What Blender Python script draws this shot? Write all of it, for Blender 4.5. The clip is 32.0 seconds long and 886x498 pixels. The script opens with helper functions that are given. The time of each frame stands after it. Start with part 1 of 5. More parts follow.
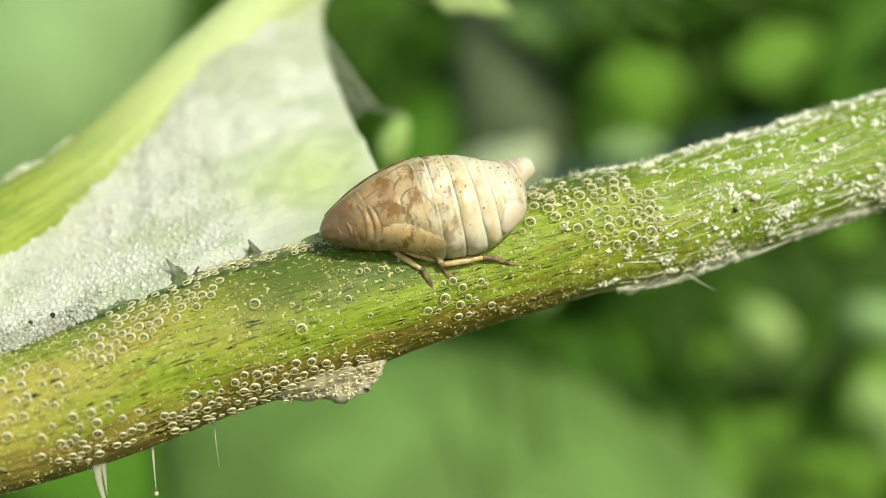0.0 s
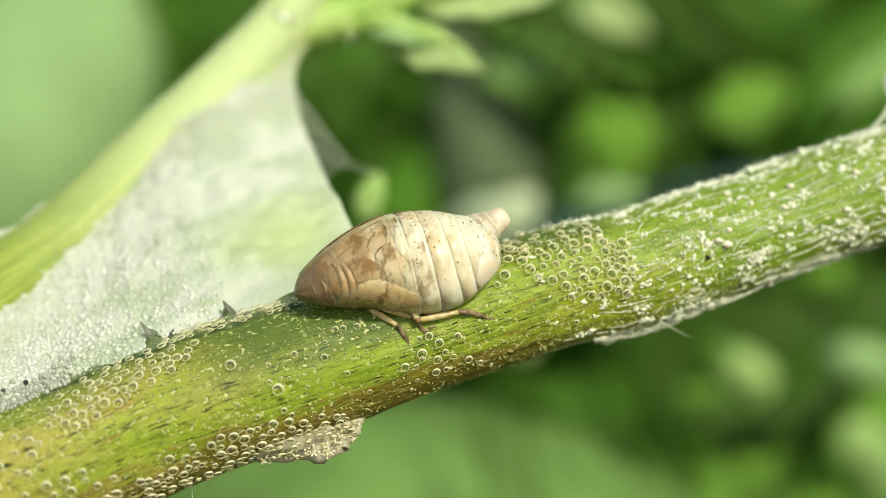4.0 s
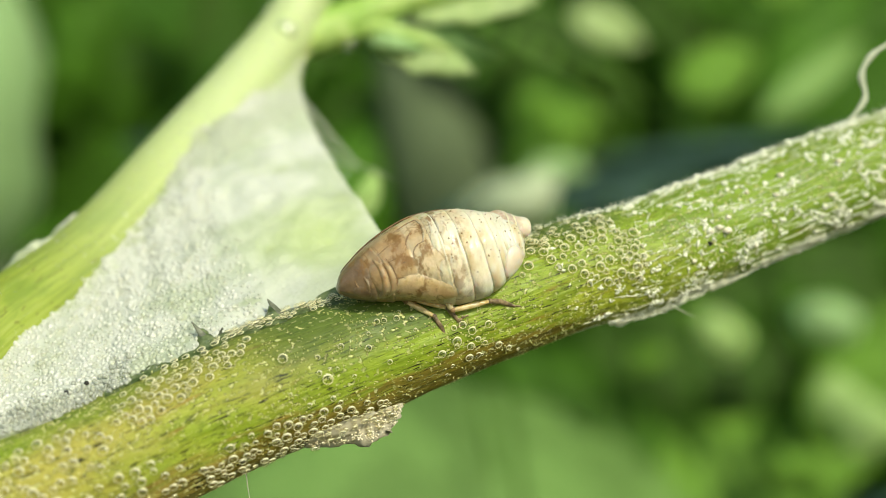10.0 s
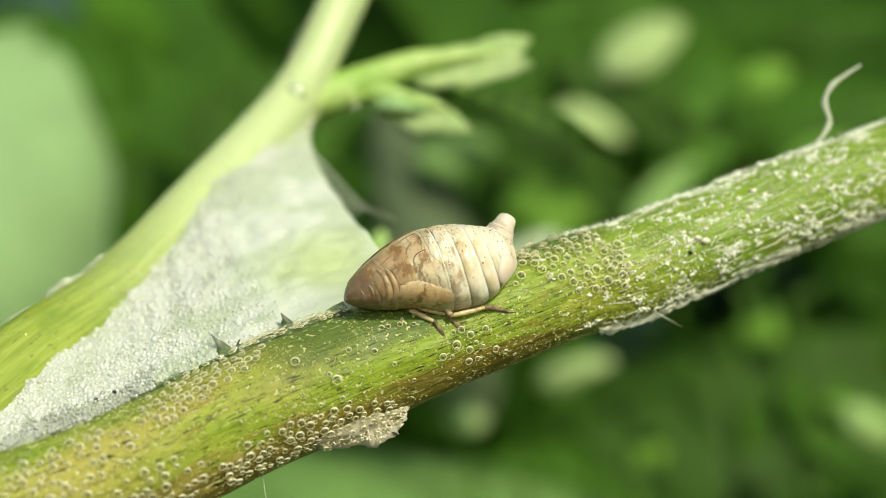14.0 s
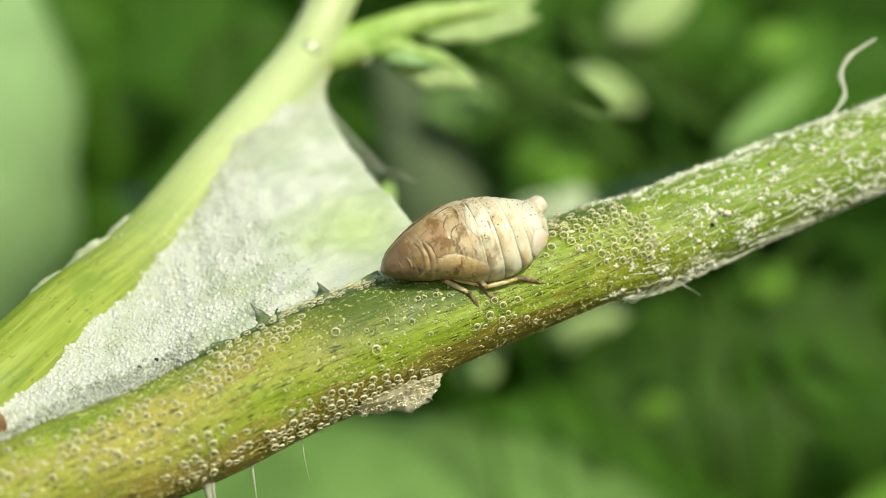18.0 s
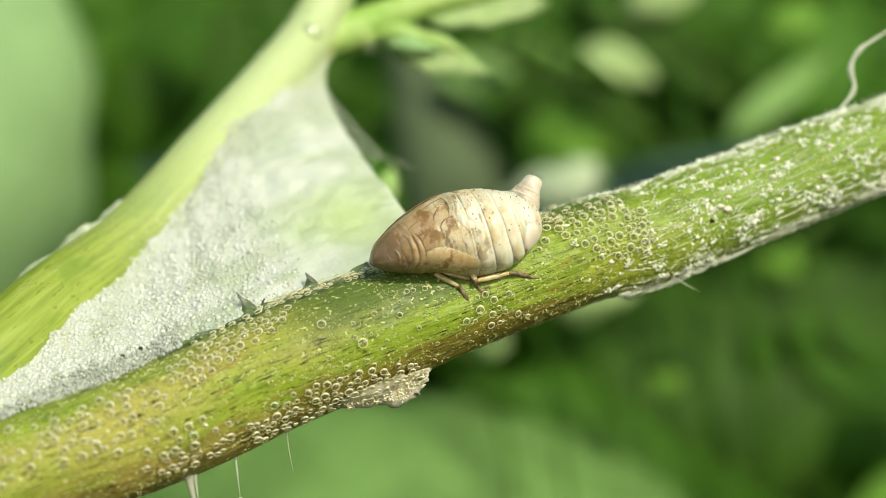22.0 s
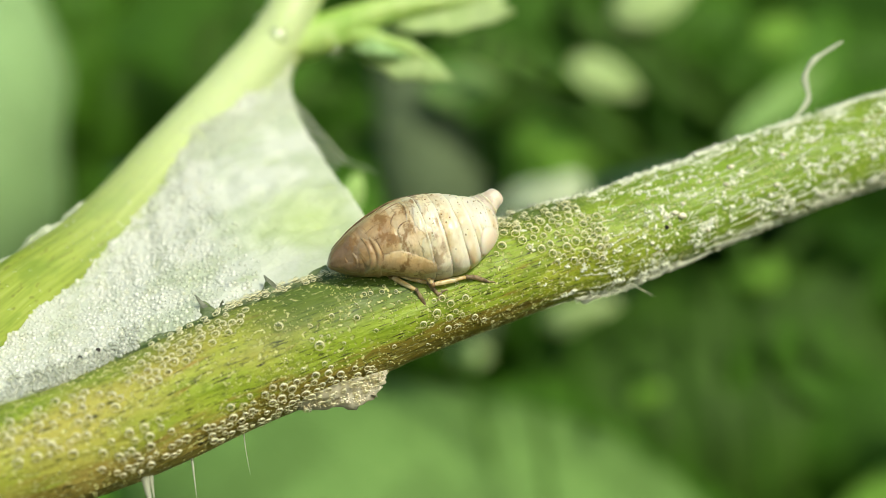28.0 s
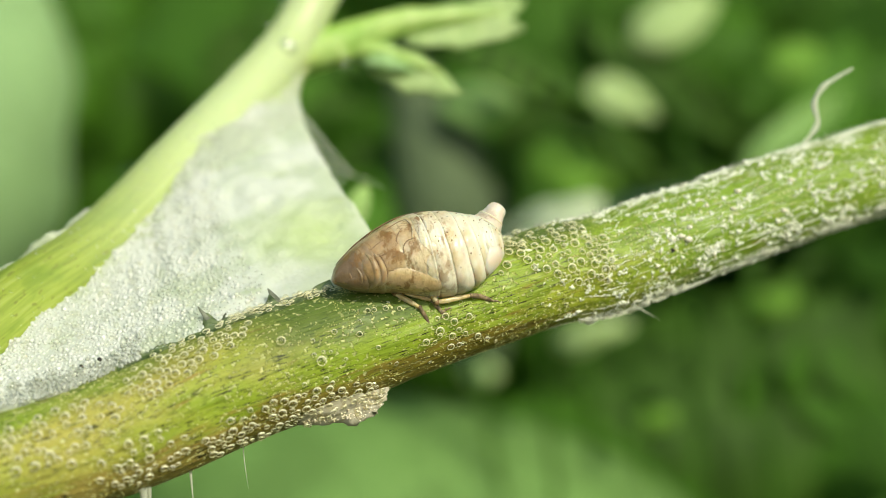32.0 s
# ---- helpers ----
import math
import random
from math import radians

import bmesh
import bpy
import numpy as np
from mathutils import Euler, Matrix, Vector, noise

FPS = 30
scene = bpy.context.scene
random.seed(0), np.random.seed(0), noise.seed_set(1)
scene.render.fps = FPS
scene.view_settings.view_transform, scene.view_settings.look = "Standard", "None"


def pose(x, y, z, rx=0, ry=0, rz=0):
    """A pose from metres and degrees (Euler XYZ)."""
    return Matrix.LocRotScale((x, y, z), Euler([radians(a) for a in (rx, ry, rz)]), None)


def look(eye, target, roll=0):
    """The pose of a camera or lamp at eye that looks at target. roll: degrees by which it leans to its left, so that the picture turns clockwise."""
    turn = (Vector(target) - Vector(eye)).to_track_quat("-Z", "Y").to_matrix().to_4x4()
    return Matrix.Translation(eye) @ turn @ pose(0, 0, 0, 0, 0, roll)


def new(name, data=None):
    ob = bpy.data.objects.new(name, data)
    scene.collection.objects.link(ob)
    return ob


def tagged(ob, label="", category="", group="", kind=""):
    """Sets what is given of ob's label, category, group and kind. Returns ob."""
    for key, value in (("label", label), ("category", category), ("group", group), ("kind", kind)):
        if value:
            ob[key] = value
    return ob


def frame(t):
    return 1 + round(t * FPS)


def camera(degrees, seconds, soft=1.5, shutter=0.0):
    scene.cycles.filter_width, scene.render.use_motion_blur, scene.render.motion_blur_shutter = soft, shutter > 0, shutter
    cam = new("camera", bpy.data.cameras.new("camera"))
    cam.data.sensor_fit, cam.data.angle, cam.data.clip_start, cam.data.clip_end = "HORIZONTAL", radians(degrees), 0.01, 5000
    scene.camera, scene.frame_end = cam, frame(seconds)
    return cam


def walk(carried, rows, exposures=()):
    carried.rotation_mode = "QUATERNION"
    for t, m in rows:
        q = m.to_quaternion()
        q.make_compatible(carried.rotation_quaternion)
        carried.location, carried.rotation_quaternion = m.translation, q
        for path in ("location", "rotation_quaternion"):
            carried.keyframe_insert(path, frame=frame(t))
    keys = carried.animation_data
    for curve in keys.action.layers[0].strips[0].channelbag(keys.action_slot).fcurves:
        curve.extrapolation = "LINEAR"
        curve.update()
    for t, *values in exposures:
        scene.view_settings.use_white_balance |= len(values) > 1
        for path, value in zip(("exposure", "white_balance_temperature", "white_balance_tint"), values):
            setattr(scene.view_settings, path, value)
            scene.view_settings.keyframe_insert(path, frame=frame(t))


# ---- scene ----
cam = camera(47, 32.0, soft=0.5)
PATH = [
    (0, (0.001858, -0.028872, -0.000166), (-0.000019, 0.002073, -0.001001), 3.663),
    (0.5, (0.001987, -0.028704, -0.000056), (-0.000057, 0.002237, -0.000578), 3.176),
    (1, (0.001981, -0.028718, -0.000077), (-0.000054, 0.002227, -0.000377), 2.665),
    (1.5, (0.002039, -0.028705, 0.000044), (0.000316, 0.002258, -0.000319), 2.625),
    (2, (0.002210, -0.028862, 0.000160), (0.000815, 0.002119, 0.000048), 2.536),
    (2.5, (0.002369, -0.028922, -0.000019), (0.001016, 0.002061, -0.000092), 1.950),
    (3, (0.002226, -0.028972, -0.000059), (0.000811, 0.001996, 0.000844), 2.142),
    (3.5, (0.002183, -0.028863, -0.000114), (0.000770, 0.002105, 0.000788), 2.133),
    (5.5, (0.001556, -0.029414, -0.000257), (0.000494, 0.001578, 0.000154), 1.021),
    (6, (0.001538, -0.029634, -0.000529), (0.000800, 0.001369, -0.000291), 0.534),
    (6.5, (0.001272, -0.029684, -0.000537), (0.000507, 0.001320, -0.000390), 0.688),
    (7, (0.000975, -0.029904, -0.000540), (0.000044, 0.001095, -0.000606), 0.338),
    (7.5, (0.000849, -0.030226, -0.000441), (0.000389, 0.000782, -0.000725), 0.120),
    (8, (0.000613, -0.030549, -0.000289), (0.000776, 0.000459, -0.000759), 0.113),
    (8.5, (0.000249, -0.030775, -0.000043), (0.000218, 0.000237, -0.000244), 0.286),
    (9, (0.000000, -0.031013, 0.000000), (-0.000000, 0.000000, 0.000000), 0.000),
    (9.5, (-0.000358, -0.031192, 0.000056), (-0.000177, -0.000181, 0.000396), 0.170),
    (10, (-0.000252, -0.031263, -0.000206), (-0.000097, -0.000258, 0.000491), -0.038),
    (10.5, (-0.000106, -0.031181, -0.000790), (-0.000281, -0.000189, 0.000328), -0.642),
    (11, (0.000088, -0.030962, -0.001138), (-0.000766, -0.000022, 0.000796), -1.233),
    (11.5, (0.000274, -0.030921, -0.001359), (-0.000794, -0.000027, 0.001131), -1.584),
    (12, (0.000370, -0.031152, -0.001874), (-0.000226, -0.000255, 0.000731), -2.382),
    (12.5, (0.000515, -0.031993, -0.002707), (0.000016, -0.001135, 0.000344), -3.136),
    (13, (0.000510, -0.032499, -0.003073), (0.000201, -0.001673, 0.000306), -2.758),
    (13.5, (0.000020, -0.033376, -0.003496), (-0.000586, -0.002548, -0.000170), -2.818),
    (14, (0.000317, -0.033659, -0.003521), (-0.000007, -0.002920, 0.000575), -1.758),
    (14.5, (0.000427, -0.033560, -0.003668), (0.000261, -0.002799, 0.000280), -1.997),
    (16.5, (-0.002097, -0.034379, -0.002051), (-0.001001, -0.003438, -0.000252), -1.691),
    (17, (-0.002247, -0.034627, -0.001961), (-0.001209, -0.003681, -0.000221), -1.365),
    (17.5, (-0.002272, -0.034673, -0.001784), (-0.001361, -0.003715, -0.000194), -1.285),
    (18, (-0.002070, -0.034592, -0.001964), (-0.001256, -0.003639, -0.000204), -1.377),
    (18.5, (-0.002287, -0.034615, -0.001977), (-0.001558, -0.003674, 0.000003), -1.244),
    (19, (-0.002017, -0.034522, -0.001901), (-0.001601, -0.003572, 0.000019), -1.131),
    (19.5, (-0.001922, -0.034206, -0.001815), (-0.001905, -0.003227, -0.000365), -1.232),
    (20, (-0.001944, -0.034076, -0.001840), (-0.002126, -0.003087, -0.000631), -1.215),
    (20.5, (-0.001767, -0.033983, -0.001567), (-0.001916, -0.002990, -0.000471), -0.930),
    (21, (-0.001309, -0.033947, -0.001503), (-0.001061, -0.002942, -0.000836), -0.510),
    (21.5, (-0.000935, -0.033886, -0.001554), (-0.000880, -0.002889, -0.000557), -0.261),
    (22, (-0.001059, -0.033936, -0.001588), (-0.000890, -0.002947, -0.000378), -0.283),
    (22.5, (-0.000402, -0.033924, -0.001459), (-0.000628, -0.002951, 0.000107), -0.278),
    (23, (0.000686, -0.033906, -0.000927), (0.000187, -0.002901, -0.000451), -0.205),
    (23.5, (0.000916, -0.033953, -0.000981), (0.000336, -0.002950, -0.000462), -0.203),
    (24, (0.001361, -0.033915, -0.000774), (0.000432, -0.002918, -0.000412), -0.419),
    (24.5, (0.001676, -0.033831, -0.000644), (0.000211, -0.002854, -0.000350), -0.547),
    (26.5, (-0.000441, -0.034200, -0.001685), (0.000130, -0.003222, -0.000327), 0.017),
    (27, (-0.000472, -0.034134, -0.001707), (-0.000275, -0.003171, 0.000034), -0.460),
    (27.5, (-0.000519, -0.034124, -0.001630), (-0.000189, -0.003153, -0.000050), -0.070),
    (28, (-0.000403, -0.034324, -0.001602), (0.000446, -0.003351, -0.000273), 0.068),
    (28.5, (-0.000216, -0.034270, -0.001723), (0.000736, -0.003324, 0.000091), 0.212),
    (29, (-0.000278, -0.034265, -0.001684), (0.000778, -0.003318, 0.000035), 0.568),
    (29.5, (-0.000465, -0.034228, -0.001548), (0.000404, -0.003281, 0.000262), 1.231),
    (30, (-0.000478, -0.034247, -0.001447), (0.000352, -0.003298, 0.000356), 1.432),
    (30.5, (-0.000463, -0.034220, -0.001488), (0.000371, -0.003272, 0.000347), 1.437),
    (31, (-0.000427, -0.034194, -0.001411), (0.000316, -0.003238, 0.000313), 1.408),
    (31.5, (-0.000466, -0.034207, -0.001396), (0.000332, -0.003247, 0.000243), 1.424),
    (32, (-0.000489, -0.034235, -0.001314), (0.000279, -0.003273, 0.000291), 1.559),
]
walk(cam, [(t, look(eye, target, roll)) for t, eye, target, roll in PATH], [(0, -0.04, 7600, -3), (32, 0.0, 7300, -2)])

# ---------------- world, sun, exposure ----------------
cam.data.dof.use_dof = True
cam.data.dof.focus_distance = 0.0312
cam.data.dof.aperture_fstop = 34.0

SUN_DIR = Vector((0.42, -0.71, 0.565)).normalized()      # towards the sun
world = bpy.data.worlds.new("daylight")
scene.world = world
world.use_nodes = True
wn = world.node_tree
wn.nodes.clear()
sky = wn.nodes.new("ShaderNodeTexSky")
sky.sky_type = "NISHITA"
sky.sun_disc = False
sky.sun_elevation = math.asin(SUN_DIR.z)
sky.sun_rotation = math.atan2(SUN_DIR.x, SUN_DIR.y)
bg = wn.nodes.new("ShaderNodeBackground")
bg.inputs["Strength"].default_value = 0.15
wo = wn.nodes.new("ShaderNodeOutputWorld")
wn.links.new(sky.outputs[0], bg.inputs["Color"])
wn.links.new(bg.outputs[0], wo.inputs["Surface"])
sun = new("sun", bpy.data.lights.new("sun", "SUN"))
sun.data.energy = 3.2
sun.data.angle = radians(4.0)
sun.data.color = (1.0, 0.95, 0.86)
sun.matrix_world = look(SUN_DIR * 3.0, (0, 0, 0))

# ---------------- small tools (all building numbers in millimetres) ----------------
MM = 0.001
RNG = random.Random(7)


def lerp_table(x, xs, ys):
    return float(np.interp(x, xs, ys))


def smooth_table(x, xs, ys):
    """Catmull-Rom through a table."""
    i = int(np.clip(np.searchsorted(xs, x) - 1, 0, len(xs) - 2))
    t = min(max((x - xs[i]) / (xs[i + 1] - xs[i]), 0), 1)
    def slope(k):
        a, b = max(k - 1, 0), min(k + 1, len(xs) - 1)
        return (ys[b] - ys[a]) / (xs[b] - xs[a])
    h = xs[i + 1] - xs[i]
    m0, m1 = slope(i) * h, slope(i + 1) * h
    return ((2 * t**3 - 3 * t**2 + 1) * ys[i] + (t**3 - 2 * t**2 + t) * m0 + (-2 * t**3 + 3 * t**2) * ys[i + 1] + (t**3 - t**2) * m1)


def thing(name, at, label, category, group="", kind="", rz=0.0):
    ob = new(name)
    ob.empty_display_size = 0.001
    ob.matrix_world = pose(at[0] * MM, at[1] * MM, at[2] * MM, 0, 0, rz)
    return tagged(ob, label, category, group, kind)


def make_mesh(name, verts, faces, material, uvs=None, smooth=True, fix=True):
    """A mesh from millimetre vertices."""
    me = bpy.data.meshes.new(name)
    me.from_pydata([tuple(v) for v in (np.asarray(verts, float) * MM)], [], [tuple(f) for f in faces])
    if uvs is not None:
        layer = me.uv_layers.new(name="UVMap")
        idx = np.empty(len(me.loops), int)
        me.loops.foreach_get("vertex_index", idx)
        layer.data.foreach_set("uv", np.asarray(uvs, float)[idx].ravel())
    if fix:
        bm = bmesh.new()
        bm.from_mesh(me)
        bmesh.ops.recalc_face_normals(bm, faces=bm.faces)
        bm.to_mesh(me)
        bm.free()
    if smooth:
        me.polygons.foreach_set("use_smooth", [True] * len(me.polygons))
    me.materials.append(material)
    me.update()
    return me


def part(name, data, material, parent, label="", uvs=None, smooth=True, fix=True, kind="", local=False):
    """One mesh object under a thing or a part. data: (verts, faces) in world millimetres, or in the parent's own when local."""
    verts, faces = data
    verts = np.asarray(verts, float)
    if not local:
        root = parent
        base = Matrix.Identity(4)
        while root is not None:
            base = root.matrix_basis @ base
            root = root.parent
        inv = np.array(base.inverted())
        verts = (verts * MM) @ inv[:3, :3].T + inv[:3, 3]
        verts = verts / MM
    ob = new(name, make_mesh(name, verts, faces, material, uvs, smooth, fix))
    ob.parent = parent
    return tagged(ob, label, kind=kind)


def tube(points, radii, seg=10, cap=True, flat=1.0, jitter=0.0):
    """A tapering tube along points."""
    pts = [Vector(p) for p in points]
    verts, faces = [], []
    side = None
    for i, p in enumerate(pts):
        t = (pts[min(i + 1, len(pts) - 1)] - pts[max(i - 1, 0)]).normalized()
        if side is None:
            side = t.cross(Vector((0.13, -1, 0.21))).normalized()
        side = (side - t * side.dot(t)).normalized()
        other = t.cross(side)
        for k in range(seg):
            a = 2 * math.pi * k / seg
            r = radii[i] * (1 + jitter * (RNG.random() - 0.5))
            verts.append(p + side * (math.cos(a) * r) + other * (math.sin(a) * r * flat))
        if i:
            for k in range(seg):
                a, b = (i - 1) * seg + k, (i - 1) * seg + (k + 1) % seg
                faces.append((a, b, b + seg, a + seg))
    if cap:
        faces.append(tuple(range(seg))[::-1])
        faces.append(tuple(range(len(verts) - seg, len(verts))))
    return [tuple(v) for v in verts], faces


def curve_points(points, n):
    """n points on a smooth curve through the given ones."""
    p = np.array(points, float)
    s = np.r_[0, np.cumsum(np.linalg.norm(np.diff(p, axis=0), axis=1))]
    return [tuple(smooth_table(t, list(s), list(p[:, c])) for c in range(3)) for t in np.linspace(0, s[-1], n)]


def ball_template(sub):
    bm = bmesh.new()
    bmesh.ops.create_icosphere(bm, subdivisions=sub, radius=1.0)
    v = np.array([x.co[:] for x in bm.verts])
    f = np.array([[q.index for q in g.verts] for g in bm.faces])
    bm.free()
    return v, f


BALL1, BALL2, BALL3 = ball_template(1), ball_template(2), ball_template(3)


def many_balls(centres, radii, template=BALL1, squash=None, spin=False):
    """Balls or lumps joined into one mesh."""
    v, f = template
    out = []
    for i, (c, r) in enumerate(zip(centres, radii)):
        w = v * r
        if squash is not None:
            w = v * (np.array(squash[i]))
        if spin:
            q = np.array(Euler((RNG.random() * 6, RNG.random() * 6, RNG.random() * 6)).to_matrix())
            w = w @ q.T
        out.append(w + np.array(c))
    n = len(v)
    faces = np.concatenate([f + n * i for i in range(len(out))])
    return np.concatenate(out), faces.tolist()


# ---------------- materials ----------------
class Nodes:
    def __init__(self, name):
        self.mat = bpy.data.materials.new(name)
        self.mat.use_nodes = True
        self.t = self.mat.node_tree
        self.bsdf = self.t.nodes["Principled BSDF"]
        self.out = self.t.nodes["Material Output"]

    def node(self, kind, **sets):
        n = self.t.nodes.new(kind)
        for k, v in sets.items():
            n.inputs[k].default_value = v
        return n

    def link(self, a, b):
        self.t.links.new(a, b)

    def coords(self, which="Object", scale=(1, 1, 1), turn=(0, 0, 0)):
        c = self.t.nodes.new("ShaderNodeTexCoord")
        m = self.node("ShaderNodeMapping", Scale=scale, Rotation=turn)
        self.link(c.outputs[which], m.inputs["Vector"])
        return m.outputs[0]

    def noise(self, vec, scale=1.0, detail=3.0, rough=0.55):
        n = self.node("ShaderNodeTexNoise", Scale=scale, Detail=detail, Roughness=rough)
        self.link(vec, n.inputs["Vector"])
        return n.outputs[0]

    def voronoi(self, vec, scale, feature="F1"):
        n = self.t.nodes.new("ShaderNodeTexVoronoi")
        n.feature = feature
        n.inputs["Scale"].default_value = scale
        self.link(vec, n.inputs["Vector"])
        return n.outputs["Distance"]

    def ramp(self, value, stops):
        n = self.t.nodes.new("ShaderNodeValToRGB")
        el = n.color_ramp.elements
        while len(el) < len(stops):
            el.new(0.5)
        for e, (p, c) in zip(el, stops):
            e.position = p
            e.color = (*c, 1) if len(c) == 3 else c
        self.link(value, n.inputs[0])
        return n.outputs[0]

    def step(self, value, a, b):
        n = self.node("ShaderNodeMapRange")
        n.interpolation_type = "SMOOTHSTEP"
        n.inputs["From Min"].default_value, n.inputs["From Max"].default_value = a, b
        self.link(value, n.inputs["Value"])
        return n.outputs[0]

    def mul(self, a, b, op="MULTIPLY"):
        n = self.t.nodes.new("ShaderNodeMath")
        n.operation = op
        for i, v in enumerate((a, b)):
            if isinstance(v, (int, float)):
                n.inputs[i].default_value = v
            else:
                self.link(v, n.inputs[i])
        return n.outputs[0]

    def mix(self, fac, a, b):
        n = self.t.nodes.new("ShaderNodeMix")
        n.data_type = "RGBA"
        for sock, v in ((n.inputs[0], fac), (n.inputs[6], a), (n.inputs[7], b)):
            if isinstance(v, (int, float)):
                sock.default_value = v
            elif isinstance(v, tuple):
                sock.default_value = (*v, 1)
            else:
                self.link(v, sock)
        return n.outputs[2]

    def bump(self, height, strength, dist):
        n = self.node("ShaderNodeBump", Strength=strength, Distance=dist)
        self.link(height, n.inputs["Height"])
        self.link(n.outputs[0], self.bsdf.inputs["Normal"])

    def done(self, colour=None, rough=0.5, sss=0.0, sss_scale=0.0005, radius=(1, 0.8, 0.4), spec=0.5, coat=0.0):
        b = self.bsdf
        if colour is not None:
            if isinstance(colour, tuple):
                b.inputs["Base Color"].default_value = (*colour, 1)
            else:
                self.link(colour, b.inputs["Base Color"])
        if isinstance(rough, (int, float)):
            b.inputs["Roughness"].default_value = rough
        else:
            self.link(rough, b.inputs["Roughness"])
        b.inputs["Subsurface Weight"].default_value = sss
        b.inputs["Subsurface Scale"].default_value = sss_scale
        b.inputs["Subsurface Radius"].default_value = radius
        b.inputs["Specular IOR Level"].default_value = spec
        b.inputs["Coat Weight"].default_value = coat
        b.inputs["Coat Roughness"].default_value = 0.12
        return self.mat


def stem_material():
    """Yellow-green ribbed skin with dark dashes and brown rot along its underside. UV: millimetres along and around."""
    n = Nodes("stem_skin")
    fine = n.noise(n.coords("UV", (0.35, 4.5, 1)), 1.0, 4)
    broad = n.noise(n.coords("UV", (0.22, 0.5, 1)), 1.0, 2)
    col = n.ramp(fine, [(0.25, (0.17, 0.255, 0.018)), (0.5, (0.275, 0.38, 0.032)), (0.78, (0.41, 0.50, 0.075))])
    col = n.mix(n.mul(n.step(broad, 0.5, 0.72), 0.4), col, (0.38, 0.41, 0.05))
    mott = n.noise(n.coords("UV", (1.0, 1.6, 1)), 1.0, 4, 0.65)
    col = n.mix(n.mul(n.step(mott, 0.48, 0.66), 0.55), col, (0.16, 0.24, 0.02))
    uv = n.t.nodes.new("ShaderNodeSeparateXYZ")
    n.link(n.coords("UV"), uv.inputs[0])
    along, around = uv.outputs[0], uv.outputs[1]
    col = n.mix(n.mul(n.step(along, 3.0, 9.0), 0.85), col, n.ramp(fine, [(0.3, (0.13, 0.225, 0.017)), (0.7, (0.27, 0.41, 0.045))]))
    cloud = n.noise(n.coords("UV", (0.45, 0.8, 4)), 1.0, 3, 0.6)
    amber = n.mul(n.mul(n.step(along, 1.5, 3.5), n.step(along, 8.5, 6.0)), n.step(n.mul(n.mul(cloud, 2.0), around, "SUBTRACT"), 0.3, 1.6))
    col = n.mix(n.mul(amber, 0.5), col, (0.42, 0.43, 0.05))
    col = n.mix(n.mul(n.step(cloud, 0.52, 0.68), 0.5), col, (0.13, 0.23, 0.02))
    vein = n.step(n.noise(n.coords("UV", (0.18, 6.5, 2)), 1.0, 2), 0.60, 0.68)
    col = n.mix(n.mul(vein, 0.35), col, (0.46, 0.52, 0.14))
    streak = n.noise(n.coords("UV", (0.5, 3.2, 1)), 1.0, 4, 0.65)
    # brown streaks: a band on the underside of the older end, thin lines elsewhere
    low = n.mul(n.step(around, -0.4, -1.8), n.step(along, 6.0, 0.0))
    brown = n.mul(n.step(n.mul(streak, n.mul(low, 0.42), "ADD"), 0.57, 0.75), 0.9)
    col = n.mix(n.mul(brown, 0.8), col, (0.23, 0.12, 0.03))
    thin = n.mul(n.step(n.noise(n.coords("UV", (0.3, 2.6, 1)), 1.0, 3), 0.63, 0.70), n.step(along, 1.0, -4.0))
    col = n.mix(n.mul(thin, 0.85), col, (0.22, 0.11, 0.025))
    old = n.step(along, -1.0, -8.0)
    col = n.mix(n.mul(old, n.mul(n.step(broad, 0.32, 0.62), 0.62)), col, (0.52, 0.41, 0.12))
    grit = n.noise(n.coords("UV", (3.0, 9.0, 2)), 1.0, 3, 0.7)
    col = n.mix(n.mul(n.step(grit, 0.48, 0.34), 0.45), col, (0.09, 0.14, 0.012))
    col = n.mix(n.mul(n.step(grit, 0.56, 0.72), 0.4), col, (0.50, 0.54, 0.14))
    dash = n.step(n.noise(n.coords("UV", (1.7, 19.0, 1)), 1.0, 1.0), 0.635, 0.65)
    dash = n.mul(dash, n.step(n.noise(n.coords("UV", (0.5, 0.9, 3)), 1.0, 2), 0.36, 0.48))
    dash = n.mul(dash, n.step(along, 9.0, 4.0))
    col = n.mix(n.mul(dash, 1.0), col, (0.014, 0.012, 0.004))
    # wet film under the head; the nymph's shade is in this dark colour too
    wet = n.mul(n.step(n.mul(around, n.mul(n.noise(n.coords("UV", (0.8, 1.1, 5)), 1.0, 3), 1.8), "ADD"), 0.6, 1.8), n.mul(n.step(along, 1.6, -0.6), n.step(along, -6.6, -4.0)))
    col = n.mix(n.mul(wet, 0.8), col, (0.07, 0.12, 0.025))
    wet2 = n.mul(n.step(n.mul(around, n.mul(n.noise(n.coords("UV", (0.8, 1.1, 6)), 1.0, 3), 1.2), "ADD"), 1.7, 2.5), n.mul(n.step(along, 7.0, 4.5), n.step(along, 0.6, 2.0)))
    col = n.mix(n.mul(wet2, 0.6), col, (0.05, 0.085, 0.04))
    # shade along the upper side, and the nymph's, put into the colour
    shaded_top = n.mul(n.step(around, 0.7, 2.1), n.step(along, 6.0, 1.0))
    col = n.mix(n.mul(shaded_top, 0.6), col, (0.11, 0.17, 0.04))
    speck = n.mul(n.step(n.noise(n.coords("UV", (6.0, 8.0, 1)), 1.0, 2), 0.57, 0.64), n.step(n.noise(n.coords("UV", (0.7, 0.9, 2)), 1.0, 2), 0.38, 0.56))
    col = n.mix(n.mul(speck, 0.8), col, (0.76, 0.76, 0.36))
